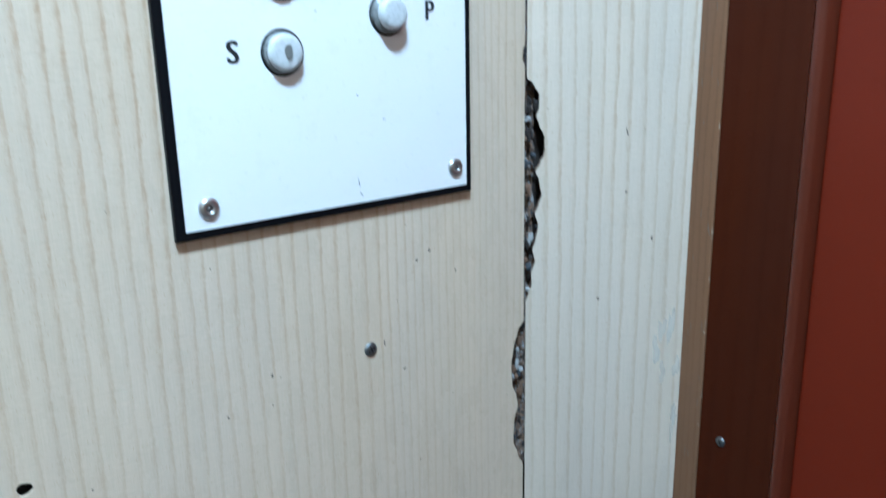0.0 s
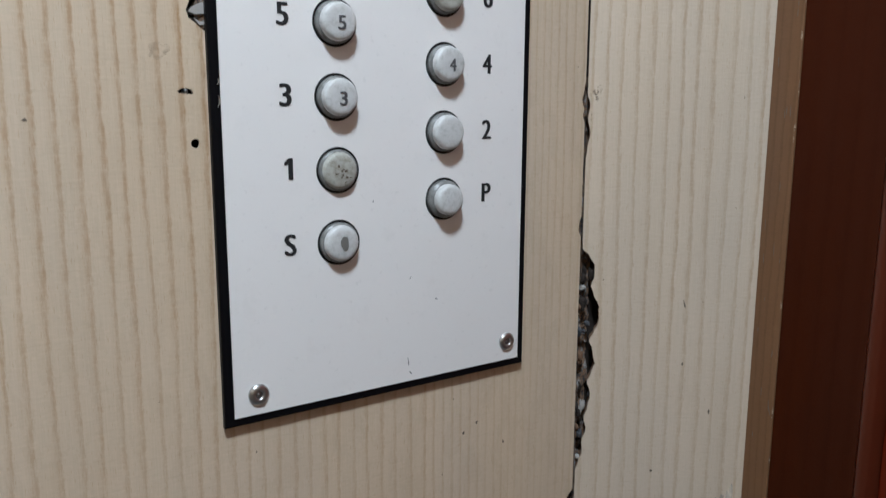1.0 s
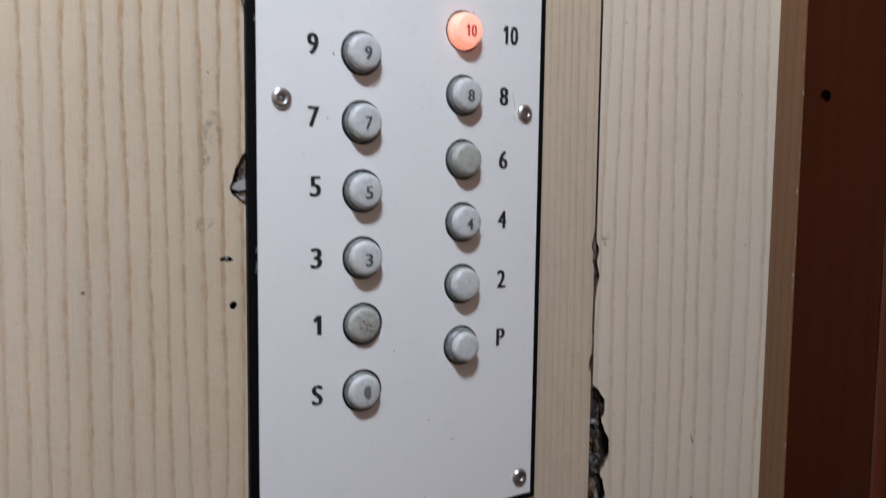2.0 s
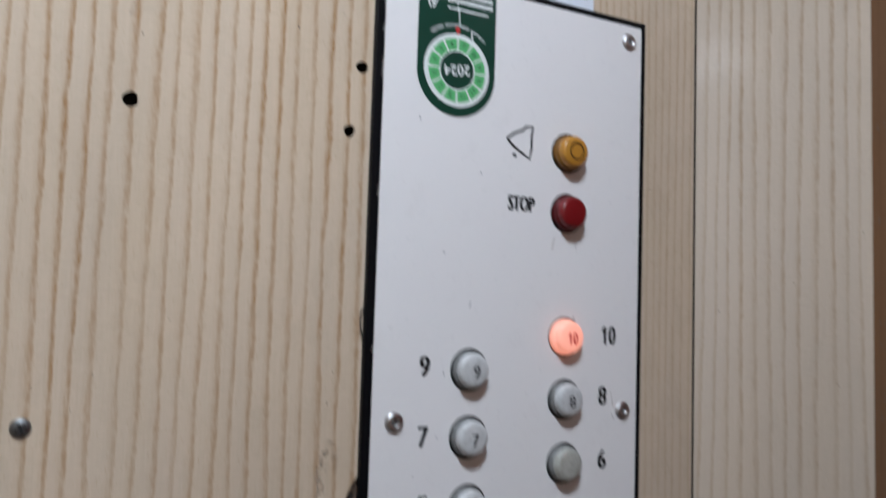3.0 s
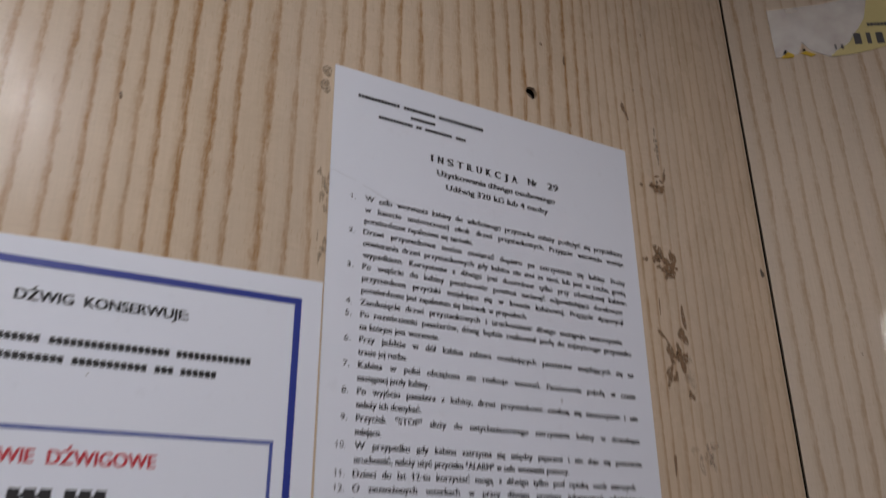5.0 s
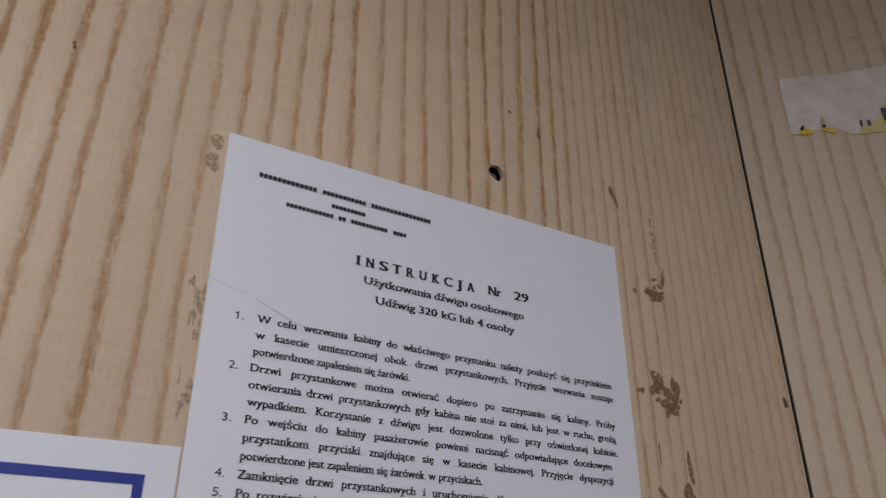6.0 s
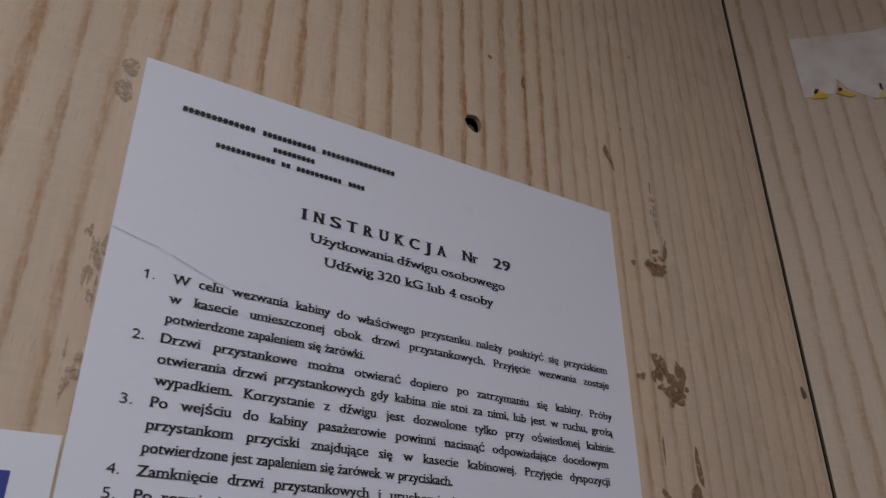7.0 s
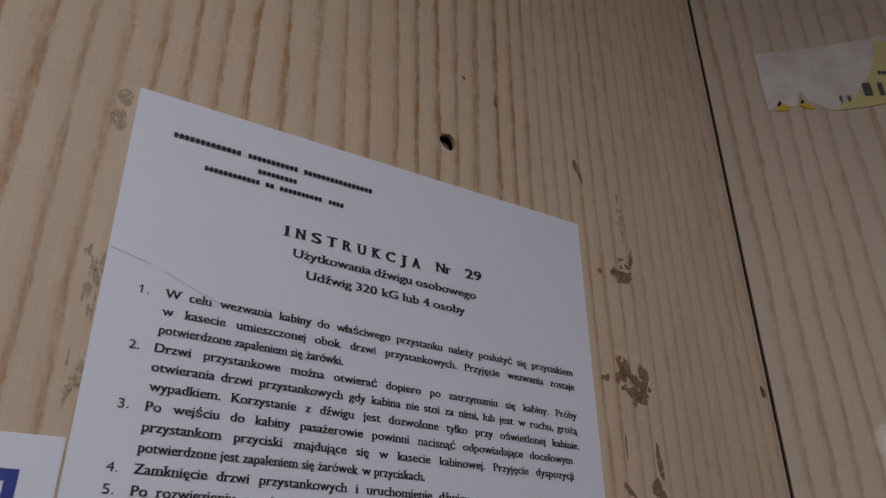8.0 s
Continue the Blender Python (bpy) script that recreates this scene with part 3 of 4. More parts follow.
for u, r0, z0 in ((0.3680, 0.0026, 0.376), (0.3785, 0.0040, 0.370)):
    part("tube", Geo().lathe([(r0 * 0.5, 0.365), (r0 * 0.7, z0), (r0, z0 + 0.018), (r0, 0.425), (r0 * 0.75, 0.441), (r0 * 0.3, 0.451), (0.0, 0.452)], u, 0.3297, 20, False), M_SIDE, lamp, "glowing opal tube", True)

# ---- filling behind the split corner ----
crumbs = thing("crack_filling", MA, XC, 0.85, "crumbled grey filler and torn chipboard in the split corner", "debris", kind="stuff")
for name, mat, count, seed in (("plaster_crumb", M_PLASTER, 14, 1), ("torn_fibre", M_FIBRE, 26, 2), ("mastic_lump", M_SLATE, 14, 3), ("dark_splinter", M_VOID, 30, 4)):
    r = random.Random(seed)
    g = Geo()
    for i in range(count):
        low = r.random() < 0.38
        v = r.uniform(0.655, 0.80) if low else r.uniform(0.83, 1.045)
        u = XC + (r.uniform(-0.017, 0.002) if low else abs(r.gauss(0, 0.0060)) - 0.001)
        w = r.uniform(-0.010, -0.003) + (0 if low else (u - XC) * 0.45)
        a, b, c = r.uniform(0.0010, 0.0034), r.uniform(0.0016, 0.0075), r.uniform(0.001, 0.003)
        vs = []
        for k, (rr, ww) in enumerate(((1.0, -1.0), (0.9, 0.2), (0.45, 1.0))):
            for j in range(7):
                t = 2 * math.pi * j / 7
                q = rr * r.uniform(0.7, 1.25)
                vs.append((u + a * q * math.cos(t), v + b * q * math.sin(t), w + c * ww * r.uniform(0.7, 1.2)))
        fs = [[7 * k + j, 7 * k + (j + 1) % 7, 7 * k + 7 + (j + 1) % 7, 7 * k + 7 + j] for k in range(2) for j in range(7)] + [list(range(14, 21))]
        g.add(vs, fs)
    part(name, g, mat, crumbs)
g = Geo()
NU, NV = 9, 150
for j in range(NV + 1):
    v = 0.648 + (1.205 - 0.648) * j / NV
    for i in range(NU + 1):
        q = i / NU
        u = XC - 0.018 + 0.036 * q
        lump = noise.noise((u * 260, v * 75, 3.0)) + 0.6 * noise.noise((u * 700, v * 260, 8.0))
        w = -0.0085 + 0.0042 * lump + (0.45 * (u - XC) if u > XC else 0.0) - (0.007 if i >= NU - 2 and v > 0.82 else 0.0)
        g.v.append((u, v, w))
g.f = [[j * (NU + 1) + i, j * (NU + 1) + i + 1, (j + 1) * (NU + 1) + i + 1, (j + 1) * (NU + 1) + i] for j in range(NV) for i in range(NU)]
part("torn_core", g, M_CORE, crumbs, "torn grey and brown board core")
g = Geo()
for v0, v1, u0, w in ((1.262, 1.245, -0.004, -0.004), (1.250, 1.240, -0.006, -0.004), (1.240, 1.232, -0.006, -0.003), (1.234, 1.227, -0.003, -0.003)):
    g.prism(blob((u0 + 0.004) / 2, (v0 + v1) / 2, 0.005, abs(v0 - v1) / 2, 10, 0.35, int(v0 * 1e4)), -0.012, w)
lone("torn_edge", MA, Geo().prism([(0.003, 1.2440), (-0.003, 1.2425), (-0.0085, 1.2395), (-0.0105, 1.2365), (-0.006, 1.2350), (0.003, 1.2362)], -0.012, -0.0015)
     .prism([(0.002, 1.2300), (-0.004, 1.2310), (-0.0075, 1.2330), (-0.003, 1.2280)], -0.012, -0.002), M_PLASTER, "pale broken chips beside the control panel", "debris", kind="stuff")
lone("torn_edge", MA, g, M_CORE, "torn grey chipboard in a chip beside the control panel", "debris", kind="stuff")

# ---- the control panel ----
PW, P0, P1, PT = 0.2675, 0.950, 1.6560, 0.0068
panel = thing("control_panel", MA, PW / 2, P0, "white lift control panel with black edges and round floor buttons", "control panel")
g = Geo().box(-0.0010, PW + 0.0008, P0 - 0.0010, P1 + 0.0008, 0.0003, PT - 0.0012, 0.0012)


def skew(u, v):
    """The plate is cut out of square: its lower right corner lies higher and further in."""
    k = max(0.0, min(1.0, u / PW)) * (P1 - v) / (P1 - P0)
    return u - 0.0024 * k, v + 0.0040 * k


g.v = [(*skew(a, b), c) for a, b, c in g.v]
part("back_plate", g, M_BLACK, panel, "black laminate plate with bevelled edges")
WELLS = [(0.0893, 1.0769, "S"), (0.0896, 1.1304, "1"), (0.0894, 1.1830, "3"), (0.0892, 1.2352, "5"), (0.0886, 1.2882, "7"), (0.0880, 1.3406, "9"),
         (0.1816, 1.1045, "P"), (0.1816, 1.1573, "2"), (0.1818, 1.2095, "4"), (0.1814, 1.2620, "6"), (0.1812, 1.3150, "8"), (0.1806, 1.3672, "10"),
         (0.1804, 1.4724, "stop"), (0.1803, 1.5245, "bell")]
INSET = 0.0058
wells = [[(u + 0.0171 * math.cos(a * math.pi / 20), v + 0.0171 * math.sin(a * math.pi / 20)) for a in range(40)] for u, v, n in WELLS]
g = holed([(INSET, P0 + INSET), skew(PW - INSET, P0 + INSET), (PW - INSET, P1 - INSET), (INSET, P1 - INSET)], wells, PT - 0.00115, PT)
part("face_plate", g, M_FACE, panel, "scuffed white face sheet")

for u, v in ((0.0236, 0.9711), (0.2467, 0.9762), (0.0242, 1.3024), (0.2448, 1.3036), (0.0228, 1.6368), (0.2467, 1.6350)):
    riv = part("rivet", Geo().lathe([(0.0078, PT + 0.0001), (0.0078, PT + 0.0008), (0.0068, PT + 0.0021), (0.0048, PT + 0.0028), (0.0032, PT + 0.0026), (0.0027, PT + 0.0012)], u, v, 28, False),
               M_ALU, panel, "domed aluminium rivet", True)
    part("rivet_core", Geo().lathe([(0.0028, PT + 0.0013), (0.0012, PT + 0.0011), (0.0009, PT + 0.0018)], u, v, 14), M_STEEL, riv, "dark rivet core", True)

well_g = Geo().lathe([(0.01705, PT - 0.0002), (0.0168, PT + 0.0006), (0.0163, PT + 0.0004), (0.0160, PT - 0.0022), (0.0150, PT - 0.0024), (0.0, PT - 0.0024)], 0, 0, 36, False)
CAPS = {"S": M_CAP, "1": M_CAPDIRT, "6": M_CAPDIRT, "stop": M_STOP, "bell": M_AMBER, "10": M_LIT}
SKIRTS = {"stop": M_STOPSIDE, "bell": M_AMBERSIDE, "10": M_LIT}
NAMES = {"S": "grey-white push button with a worn mark", "1": "soiled grey-white push button", "stop": "red emergency stop push button",
         "bell": "amber alarm push button", "10": "lit pink-orange push button"}
for u, v, n in WELLS:
    h = {"bell": 0.0125, "stop": 0.0120, "1": 0.0058, "S": 0.0080, "P": 0.0120}.get(n, 0.0104)
    slim = 0.0012 if n == "P" else 0.0
    tip = [(0.0136 - slim, PT - 0.0009), (0.0135 - slim, PT + h * 0.55), (0.0132 - slim, PT + h - 0.0021), (0.0125 - slim, PT + h - 0.0009), (0.0112 - slim, PT + h - 0.0002), (0.0085, PT + h), (0.005, PT + h + 0.0002), (0.0, PT + h + 0.0003)]
    cap = part("push_button", Geo().lathe(tip, u, v, 36, False), CAPS.get(n, M_CAP), panel, NAMES.get(n, "grey-white push button"), True)
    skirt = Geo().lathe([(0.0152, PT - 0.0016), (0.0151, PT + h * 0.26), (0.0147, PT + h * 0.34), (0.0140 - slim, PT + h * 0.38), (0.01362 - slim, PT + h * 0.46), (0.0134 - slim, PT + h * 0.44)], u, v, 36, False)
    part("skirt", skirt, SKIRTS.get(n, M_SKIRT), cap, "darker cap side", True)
    bez = Geo()
    bez.v, bez.f = [(a + u, b + v, c) for a, b, c in well_g.v], well_g.f
    part("bezel", bez, M_HOLE, cap, "dark button well", True)
    top = PT + h + 0.0006
    if n in "3 4 5 7 8 9 10".split():
        wd = 0.0056 if len(n) == 1 else 0.0092
        part("digit", write(Geo(), n, u - wd / 2 + 0.0010, v - 0.0056, 0.0094, wd, top, 0.025), M_FADED if n != "10" else M_DOT, cap, "worn printed numeral")
    elif n == "S":
        part("digit", Geo().flat(blob(u + 0.001, v, 0.0034, 0.0052, 18, 0.18, 5), top), M_WORN, cap, "worn-away mark")
    elif n == "bell":
        part("rim", Geo().ring(u, v, 0.0062, 0.0076, top), M_BROWN, cap, "moulded dark circle")
    elif n == "1":
        g = Geo()
        r = random.Random(4)
        for i in range(12):
            g.flat(blob(u + r.gauss(0, 0.004), v - 0.002 + r.gauss(0, 0.004), r.uniform(0.0004, 0.0012), r.uniform(0.0003, 0.0011), 8, 0.4, i), top)
        tagged(part("dirt", g, M_SPECK, cap, "specks of dirt"), kind="stuff")

LABELS = [("S", 0.0513, 1.0780), ("1", 0.0516, 1.1325), ("3", 0.0508, 1.1840), ("5", 0.0502, 1.2386), ("7", 0.0490, 1.2906), ("9", 0.0485, 1.3439),
          ("P", 0.2229, 1.1077), ("2", 0.2226, 1.1590), ("4", 0.2225, 1.2112), ("6", 0.2226, 1.2627), ("8", 0.2222, 1.3168), ("10", 0.2283, 1.3687)]
for n, u, v in LABELS:
    wd = {"1": 0.0052, "10": 0.0142}.get(n, 0.0079)
    part("numeral", write(Geo(), n, u - wd / 2, v - 0.0076, 0.0152, wd, PT + 0.0003, 0.030), M_INK, panel, "engraved black " + ("letter" if n in "SP" else "number"))
part("stop_lettering", write(Geo(), "STOP", 0.1335 - 0.0126, 1.4768 - 0.0060, 0.0120, 0.0252, PT + 0.0003, 0.045), M_INK, panel, "black lettering")
g = Geo()
tri = [(0.1178, 1.5296), (0.1252, 1.5352), (0.1330, 1.5384), (0.1368, 1.5420), (0.1435, 1.5424), (0.1421, 1.5330), (0.1424, 1.5240), (0.1404, 1.5152), (0.1330, 1.5192), (0.1240, 1.5242), (0.1178, 1.5296)]
g.ribbon(tri, 0.0021, PT + 0.0003).ribbon([(0.1176, 1.5290), (0.1215, 1.5322)], 0.0016, PT + 0.0004)
g.flat(blob(0.1256, 1.5166, 0.0020, 0.0018, 12, 0.15, 3), PT + 0.0003)
part("bell_symbol", g, M_INK, panel, "hand-drawn black bell outline")
g = Geo()
r = random.Random(12)
for u, v, l, a in ((0.1481, 0.9745, 0.007, 1.7), (0.1500, 0.9650, 0.004, 2.2), (0.1504, 1.0435, 0.002, 1.0), (0.1740, 1.0237, 0.002, 0.5), (0.1752, 1.0230, 0.0015, 1.5),
                   (0.0374, 1.5359, 0.004, 1.7), (0.0622, 1.4321, 0.0022, 0.3), (0.0940, 1.4980, 0.0022, 1.6), (0.0602, 1.2900, 0.0012, 0.6), (0.1180, 1.1060, 0.0015, 0.9),
                   (0.0650, 1.3380, 0.003, 1.6), (0.1900, 1.3830, 0.003, 1.9), (0.0870, 1.3920, 0.006, 1.2), (0.0410, 1.2620, 0.0010, 0.2)):
    du, dv = math.cos(a) * l / 2, math.sin(a) * l / 2
    g.ribbon([(u - du, v - dv), (u - du * 0.2 + 0.0002, v - dv * 0.2), (u + du, v + dv)], r.uniform(0.0006, 0.0011), PT + 0.00025, True)
tagged(part("nick", g, M_FADED, panel, "small dark scratches"), kind="stuff")
g = Geo()
for u, v, l, a in ((0.2330, 1.3120, 0.016, 1.75), (0.2385, 1.3060, 0.010, 1.5), (0.2340, 1.2980, 0.008, 1.9), (0.1665, 1.4450, 0.012, 1.3), (0.1900, 1.4440, 0.010, 1.8)):
    du, dv = math.cos(a) * l / 2, math.sin(a) * l / 2
    g.ribbon([(u - du, v - dv), (u + 0.0003, v), (u + du, v + dv)], 0.0007, PT + 0.00025, True)
tagged(part("scuff", g, M_SMUDGE, panel, "faint scuffs"), kind="stuff")
g = Geo()
for v, l in ((1.470, 0.010), (1.562, 0.016), (1.598, 0.006), (1.355, 0.005), (1.190, 0.004), (1.175, 0.008)):
    g.ribbon([(0.0040, v), (0.0052, v + l * 0.4), (0.0047, v + l)], 0.0009, PT - 0.0009, True)
tagged(part("edge_wear", g, M_ALU, panel, "light scrapes on the black edge"), kind="stuff")

# ---- the inspection sticker on the panel ----
SW = PT + 0.0004
stk = thing("inspection_sticker", MA, 0.0686, 1.5765, "dark green inspection sticker with a round month dial", "sticker")
arc = [(0.0686 + 0.0354 * math.cos(a), 1.5762 + 0.0354 * math.sin(a)) for a in [math.pi + math.pi * i / 30 for i in range(31)]]
part("film", Geo().prism([(0.0332, 1.6462)] + arc + [(0.1040, 1.6462)], PT + 0.0001, SW), M_GREEN, stk, "dark green film")
cu, cv = 0.0688, 1.5782
part("dial_ring", Geo().ring(cu, cv, 0.0152, 0.0298, SW + 0.0002, 64), M_WHITE, stk, "white dial ring")
for i in range(12):
    a = 2 * math.pi * i / 12
    seg = part("dial_segment", Geo().ring(cu, cv, 0.0164, 0.0258, SW + 0.0004, 8, a + 0.035, a + 2 * math.pi / 12 - 0.035), M_LEAF, stk, "green month field")
    m = (8 - i) % 12 + 1
    b = a + math.pi / 12
    wd = 0.0024 if m < 10 else 0.0042
    part("month_number", write(Geo(), str(m), cu + 0.0212 * math.cos(b) - wd / 2, cv + 0.0212 * math.sin(b) - 0.002, 0.004, wd, SW + 0.0006, 0, b - math.pi / 2), M_GREEN, seg)
part("year", write(Geo(), "2024", cu - 0.0118, cv - 0.0042, 0.0084, 0.0236, SW + 0.0004, 0.018, math.pi + 0.13), M_WHITE, stk, "white year printed upside down")
part("pointer", Geo().flat([(0.0683, 1.6066), (0.0661, 1.6112), (0.0668, 1.6136), (0.0698, 1.6136), (0.0706, 1.6112)], SW + 0.0005), M_DOT, stk, "red pointer")
g = Geo()
words = "TERMIN NASTĘPNEGO BADANIA"
for i, q in enumerate(words):
    if q == " ":
        continue
    a = math.radians(131 - 82 * i / (len(words) - 1))
    wd = 0.0006 if q == "I" else 0.0015
    write(g, "E" if q == "Ę" else q, cu + 0.0364 * math.cos(a) - wd / 2, cv + 0.0364 * math.sin(a) - 0.0013, 0.0026, wd, SW + 0.0004, 0.02, a - math.pi / 2)
part("arc_lettering", g, M_WHITE, stk, "small white arched lettering")
g = Geo()
for a, b, c, d in ((0.0372, 1.6418, 0.0432, 1.6252), (0.0405, 1.6418, 0.0446, 1.6290), (0.0436, 1.6416, 0.0452, 1.6335), (0.0536, 1.6410, 0.0452, 1.6252), (0.0500, 1.6412, 0.0450, 1.6290)):
    g.ribbon([(a, b), (c, d)], 0.0016, SW + 0.0004)
part("emblem", g, M_WHITE, stk, "white triangular emblem")
for v, h, spans in ((1.6384, 0.0036, ((0.0581, 0.0765), (0.0785, 0.1008))), (1.6330, 0.0036, ((0.0581, 0.1010),)), (1.6270, 0.0020, ((0.0590, 0.0965),))):
    bars("lettering_bar", spans, v, h, SW + 0.0004, M_WHITE, stk, "white printed bar")
part("scratch", Geo().ribbon([(0.0672, 1.6330), (0.0690, 1.6260), (0.0700, 1.6150)], 0.0011, SW + 0.0006, True).ribbon([(0.0810, 1.6110), (0.0818, 1.6045)], 0.0014, SW + 0.0006), M_WHITE, stk, "white scratches")

# ---- the instruction sheet ----
I0, I1, J0, J1, IW = 0.0015, 0.2112, 1.6560, 1.9562, 0.0009
sheet = thing("instruction_sheet", MA, (I0 + I1) / 2, J0, "white printed sheet of lift instructions taped to the wall", "paper sheet")
part("paper", Geo().prism([(I0 + 0.0012, J0 + 0.0006), (I1 - 0.0008, J0 + 0.0022), (I1, J1 - 0.0001), (I0, J1)], 0.0002, IW), M_PAPER, sheet, "white A4 paper")
IT = IW + 0.0002


bars("letterhead_bar", ((0.0159, 0.0418), (0.0442, 0.0650), (0.0672, 0.0980)), 1.9390, 0.0024, IT, M_TEXT, sheet, "black printed bars")
bars("letterhead_bar", ((0.0487, 0.0650),), 1.9335, 0.0022, IT, M_TEXT, sheet, "black printed bars")
bars("letterhead_bar", ((0.0286, 0.0502), (0.0522, 0.0560), (0.0580, 0.0760), (0.0785, 0.0855)), 1.9285, 0.0022, IT, M_TEXT, sheet, "black printed bars")
g = Geo()
x = 0.0614
for c in "INSTRUKCJA":
    wd = 0.0021 if c == "I" else 0.0030 if c == "J" else 0.0040
    write(g, c, x, 1.9098, 0.0043, wd, IT, 0.045, 0.0, True)
    x += wd + 0.0025
write(g, "Nr", 0.1285, 1.9106, 0.0043, 0.0072, IT, 0.04, 0.0, True)
write(g, "29", 0.1435, 1.9110, 0.0043, 0.0080, IT, 0.04)
part("heading", g, M_TEXT, sheet, "bold spaced heading")
g = Geo()
justified(g, "Użytkowania dźwigu osobowego", 0.0653, 1.9018, 0.0034, 0.0830, IT, 1.16, True, 0.034)
part("subheading", g, M_TEXT, sheet, "bold line of print")
g = Geo()
justified(g, "Udźwig 320  kG lub 4 osoby".replace("  ", " "), 0.0711, 1.8937, 0.0034, 0.0714, IT, 1.14, True, 0.034)
part("subheading", g, M_TEXT, sheet, "bold line of print")

RULES = [
    ("1.", ["W celu wezwania kabiny do właściwego przystanku należy posłużyć się przyciskiem",
            "w kasecie umieszczonej obok drzwi przystankowych. Przyjęcie wezwania zostaje", "potwierdzone zapaleniem się żarówki."]),
    ("2.", ["Drzwi przystankowe można otwierać dopiero po zatrzymaniu się kabiny. Próby",
            "otwierania drzwi przystankowych gdy kabina nie stoi za nimi, lub jest w ruchu, grożą",
            "wypadkiem. Korzystanie z dźwigu jest dozwolone tylko przy oświetlonej kabinie."]),
    ("3.", ["Po wejściu do kabiny pasażerowie powinni nacisnąć odpowiadające docelowym",
            "przystankom przyciski znajdujące się w kasecie kabinowej. Przyjęcie dyspozycji", "potwierdzone jest zapaleniem się żarówek w przyciskach."]),
    ("4.", ["Zamknięcie drzwi przystankowych i uruchomienie dźwigu następuje samoczynnie."]),
    ("5.", ["Po rozwiezieniu pasażerów, dźwig będzie realizował jazdę do najwyższego przystanku", "na którym jest wezwanie."]),
    ("6.", ["Przy jeździe w dół kabina zabiera oczekujących pasażerów znajdujących się na", "trasie jej ruchu."]),
    ("7.", ["Kabina w pełni obciążona nie realizuje wezwań. Pasażerowie pojadą w czasie", "następnej jazdy kabiny."]),
    ("8.", ["Po wyjściu pasażera z kabiny, drzwi przystankowe zamkną się samoczynnie i nie", "należy ich domykać."]),
    ("9.", ["Przycisk \"STOP\" służy do natychmiastowego zatrzymania kabiny w dowolnym", "miejscu."]),
    ("10.", ["W przypadku gdy kabina zatrzyma się między piętrami i nie daje się ponownie", "uruchomić, należy użyć przycisku \"ALARM\" w celu wezwania pomocy."]),
    ("11.", ["Dzieci do lat 12-tu korzystać mogą z dźwigu tylko pod opieką osób starszych"]),
    ("12.", ["O zauważonych usterkach w pracy dźwigu prosimy informować administrację",
             "budynku, konserwatora urządzenia, lub inne osoby sprawujące nadzór nad", "eksploatacją dźwigu."]),
]
row = 0
SHORT = {8, 9, 22, 24, 25}
for num, lines in RULES:
    g = Geo()
    k = row / 25
    write(g, num, 0.0135 - 0.0002 * k - (0.002 if len(num) > 2 else 0), 1.8769 - row * 0.00645 - 0.00125, 0.0029, 0.0034 if len(num) < 3 else 0.0052, IT)
    for i, line in enumerate(lines):
        k = row / 25
        u0 = 0.0219 - 0.0014 * k
        last = i == len(lines) - 1 and len(lines) > 1
        wide = 0.1990 - 0.0016 * k - u0
        if row in SHORT or (row in (5, 6, 7) and not last):
            wide -= 0.004 if row in (5, 6, 7) else 0.006
        stop = justified(g, line, u0, 1.8769 - row * 0.00645 - 0.00125, 0.0030, wide, IT, 0.98, not last or len(line) > 70, 0.028)
        row += 1
    part("paragraph", g, M_TEXT, sheet, "numbered paragraph of black print")
g = Geo()
justified(g, "KONSERWATOR DŹWIGU:", 0.0724, 1.6998, 0.0033, 0.0644, IT, 0.95, True, 0.04)
part("closing_heading", g, M_TEXT, sheet, "line of black print")
g = Geo()
write(g, "tel.", 0.0097, 1.6785, 0.0030, 0.0070, IT, 0.03, 0.0, True)
part("contact_line", g, M_TEXT, sheet, "line of black print")
g = Geo()
write(g, "- do 15", 0.0642, 1.6790, 0.0028, 0.0165, IT, 0.03, 0.0, True)
write(g, "oo", 0.0812, 1.6805, 0.0020, 0.0034, IT)
part("contact_line", g, M_TEXT, sheet, "line of black print")
g = Geo()
write(g, "- po 15", 0.0642, 1.6695, 0.0028, 0.0165, IT, 0.03, 0.0, True)
write(g, "oo", 0.0812, 1.6710, 0.0020, 0.0034, IT)
part("contact_line", g, M_TEXT, sheet, "line of black print")
g = Geo()
write(g, "konserwator tel:", 0.1083, 1.6757, 0.0028, 0.0430, IT, 0.03, 0.0, True)
part("contact_line", g, M_TEXT, sheet, "line of black print")
for i, (a, b, c, d) in enumerate(((0.0188, 1.6826, 0.0588, 1.6826), (0.0205, 1.6718, 0.0590, 1.6716), (0.1580, 1.6805, 0.2025, 1.6816), (0.1560, 1.6712, 0.2020, 1.6692))):
    r = random.Random(i)
    g = Geo()
    for s in range(3):
        n = 14
        g.ribbon([(a + (c - a) * q / n, b + (d - b) * q / n + 0.0007 * (s - 1) + 0.0005 * math.sin(q * 1.7 + s) + r.uniform(-0.0003, 0.0003)) for q in range(n + 1)], 0.0018, IT + 0.0003 + 0.0001 * s)
    if i != 2:
        for q in range(9):
            x = a + (c - a) * (q + 0.5) / 9
            g.ribbon([(x, b - 0.001), (x + r.uniform(-0.0006, 0.0006), b - 0.0026)], 0.0008, IT + 0.0003)
    part("pen_stroke", g, M_PEN, sheet, "black felt-pen crossing-out")
# Flat grey strips draw the shade of folds on the flat paper.
g = Geo()
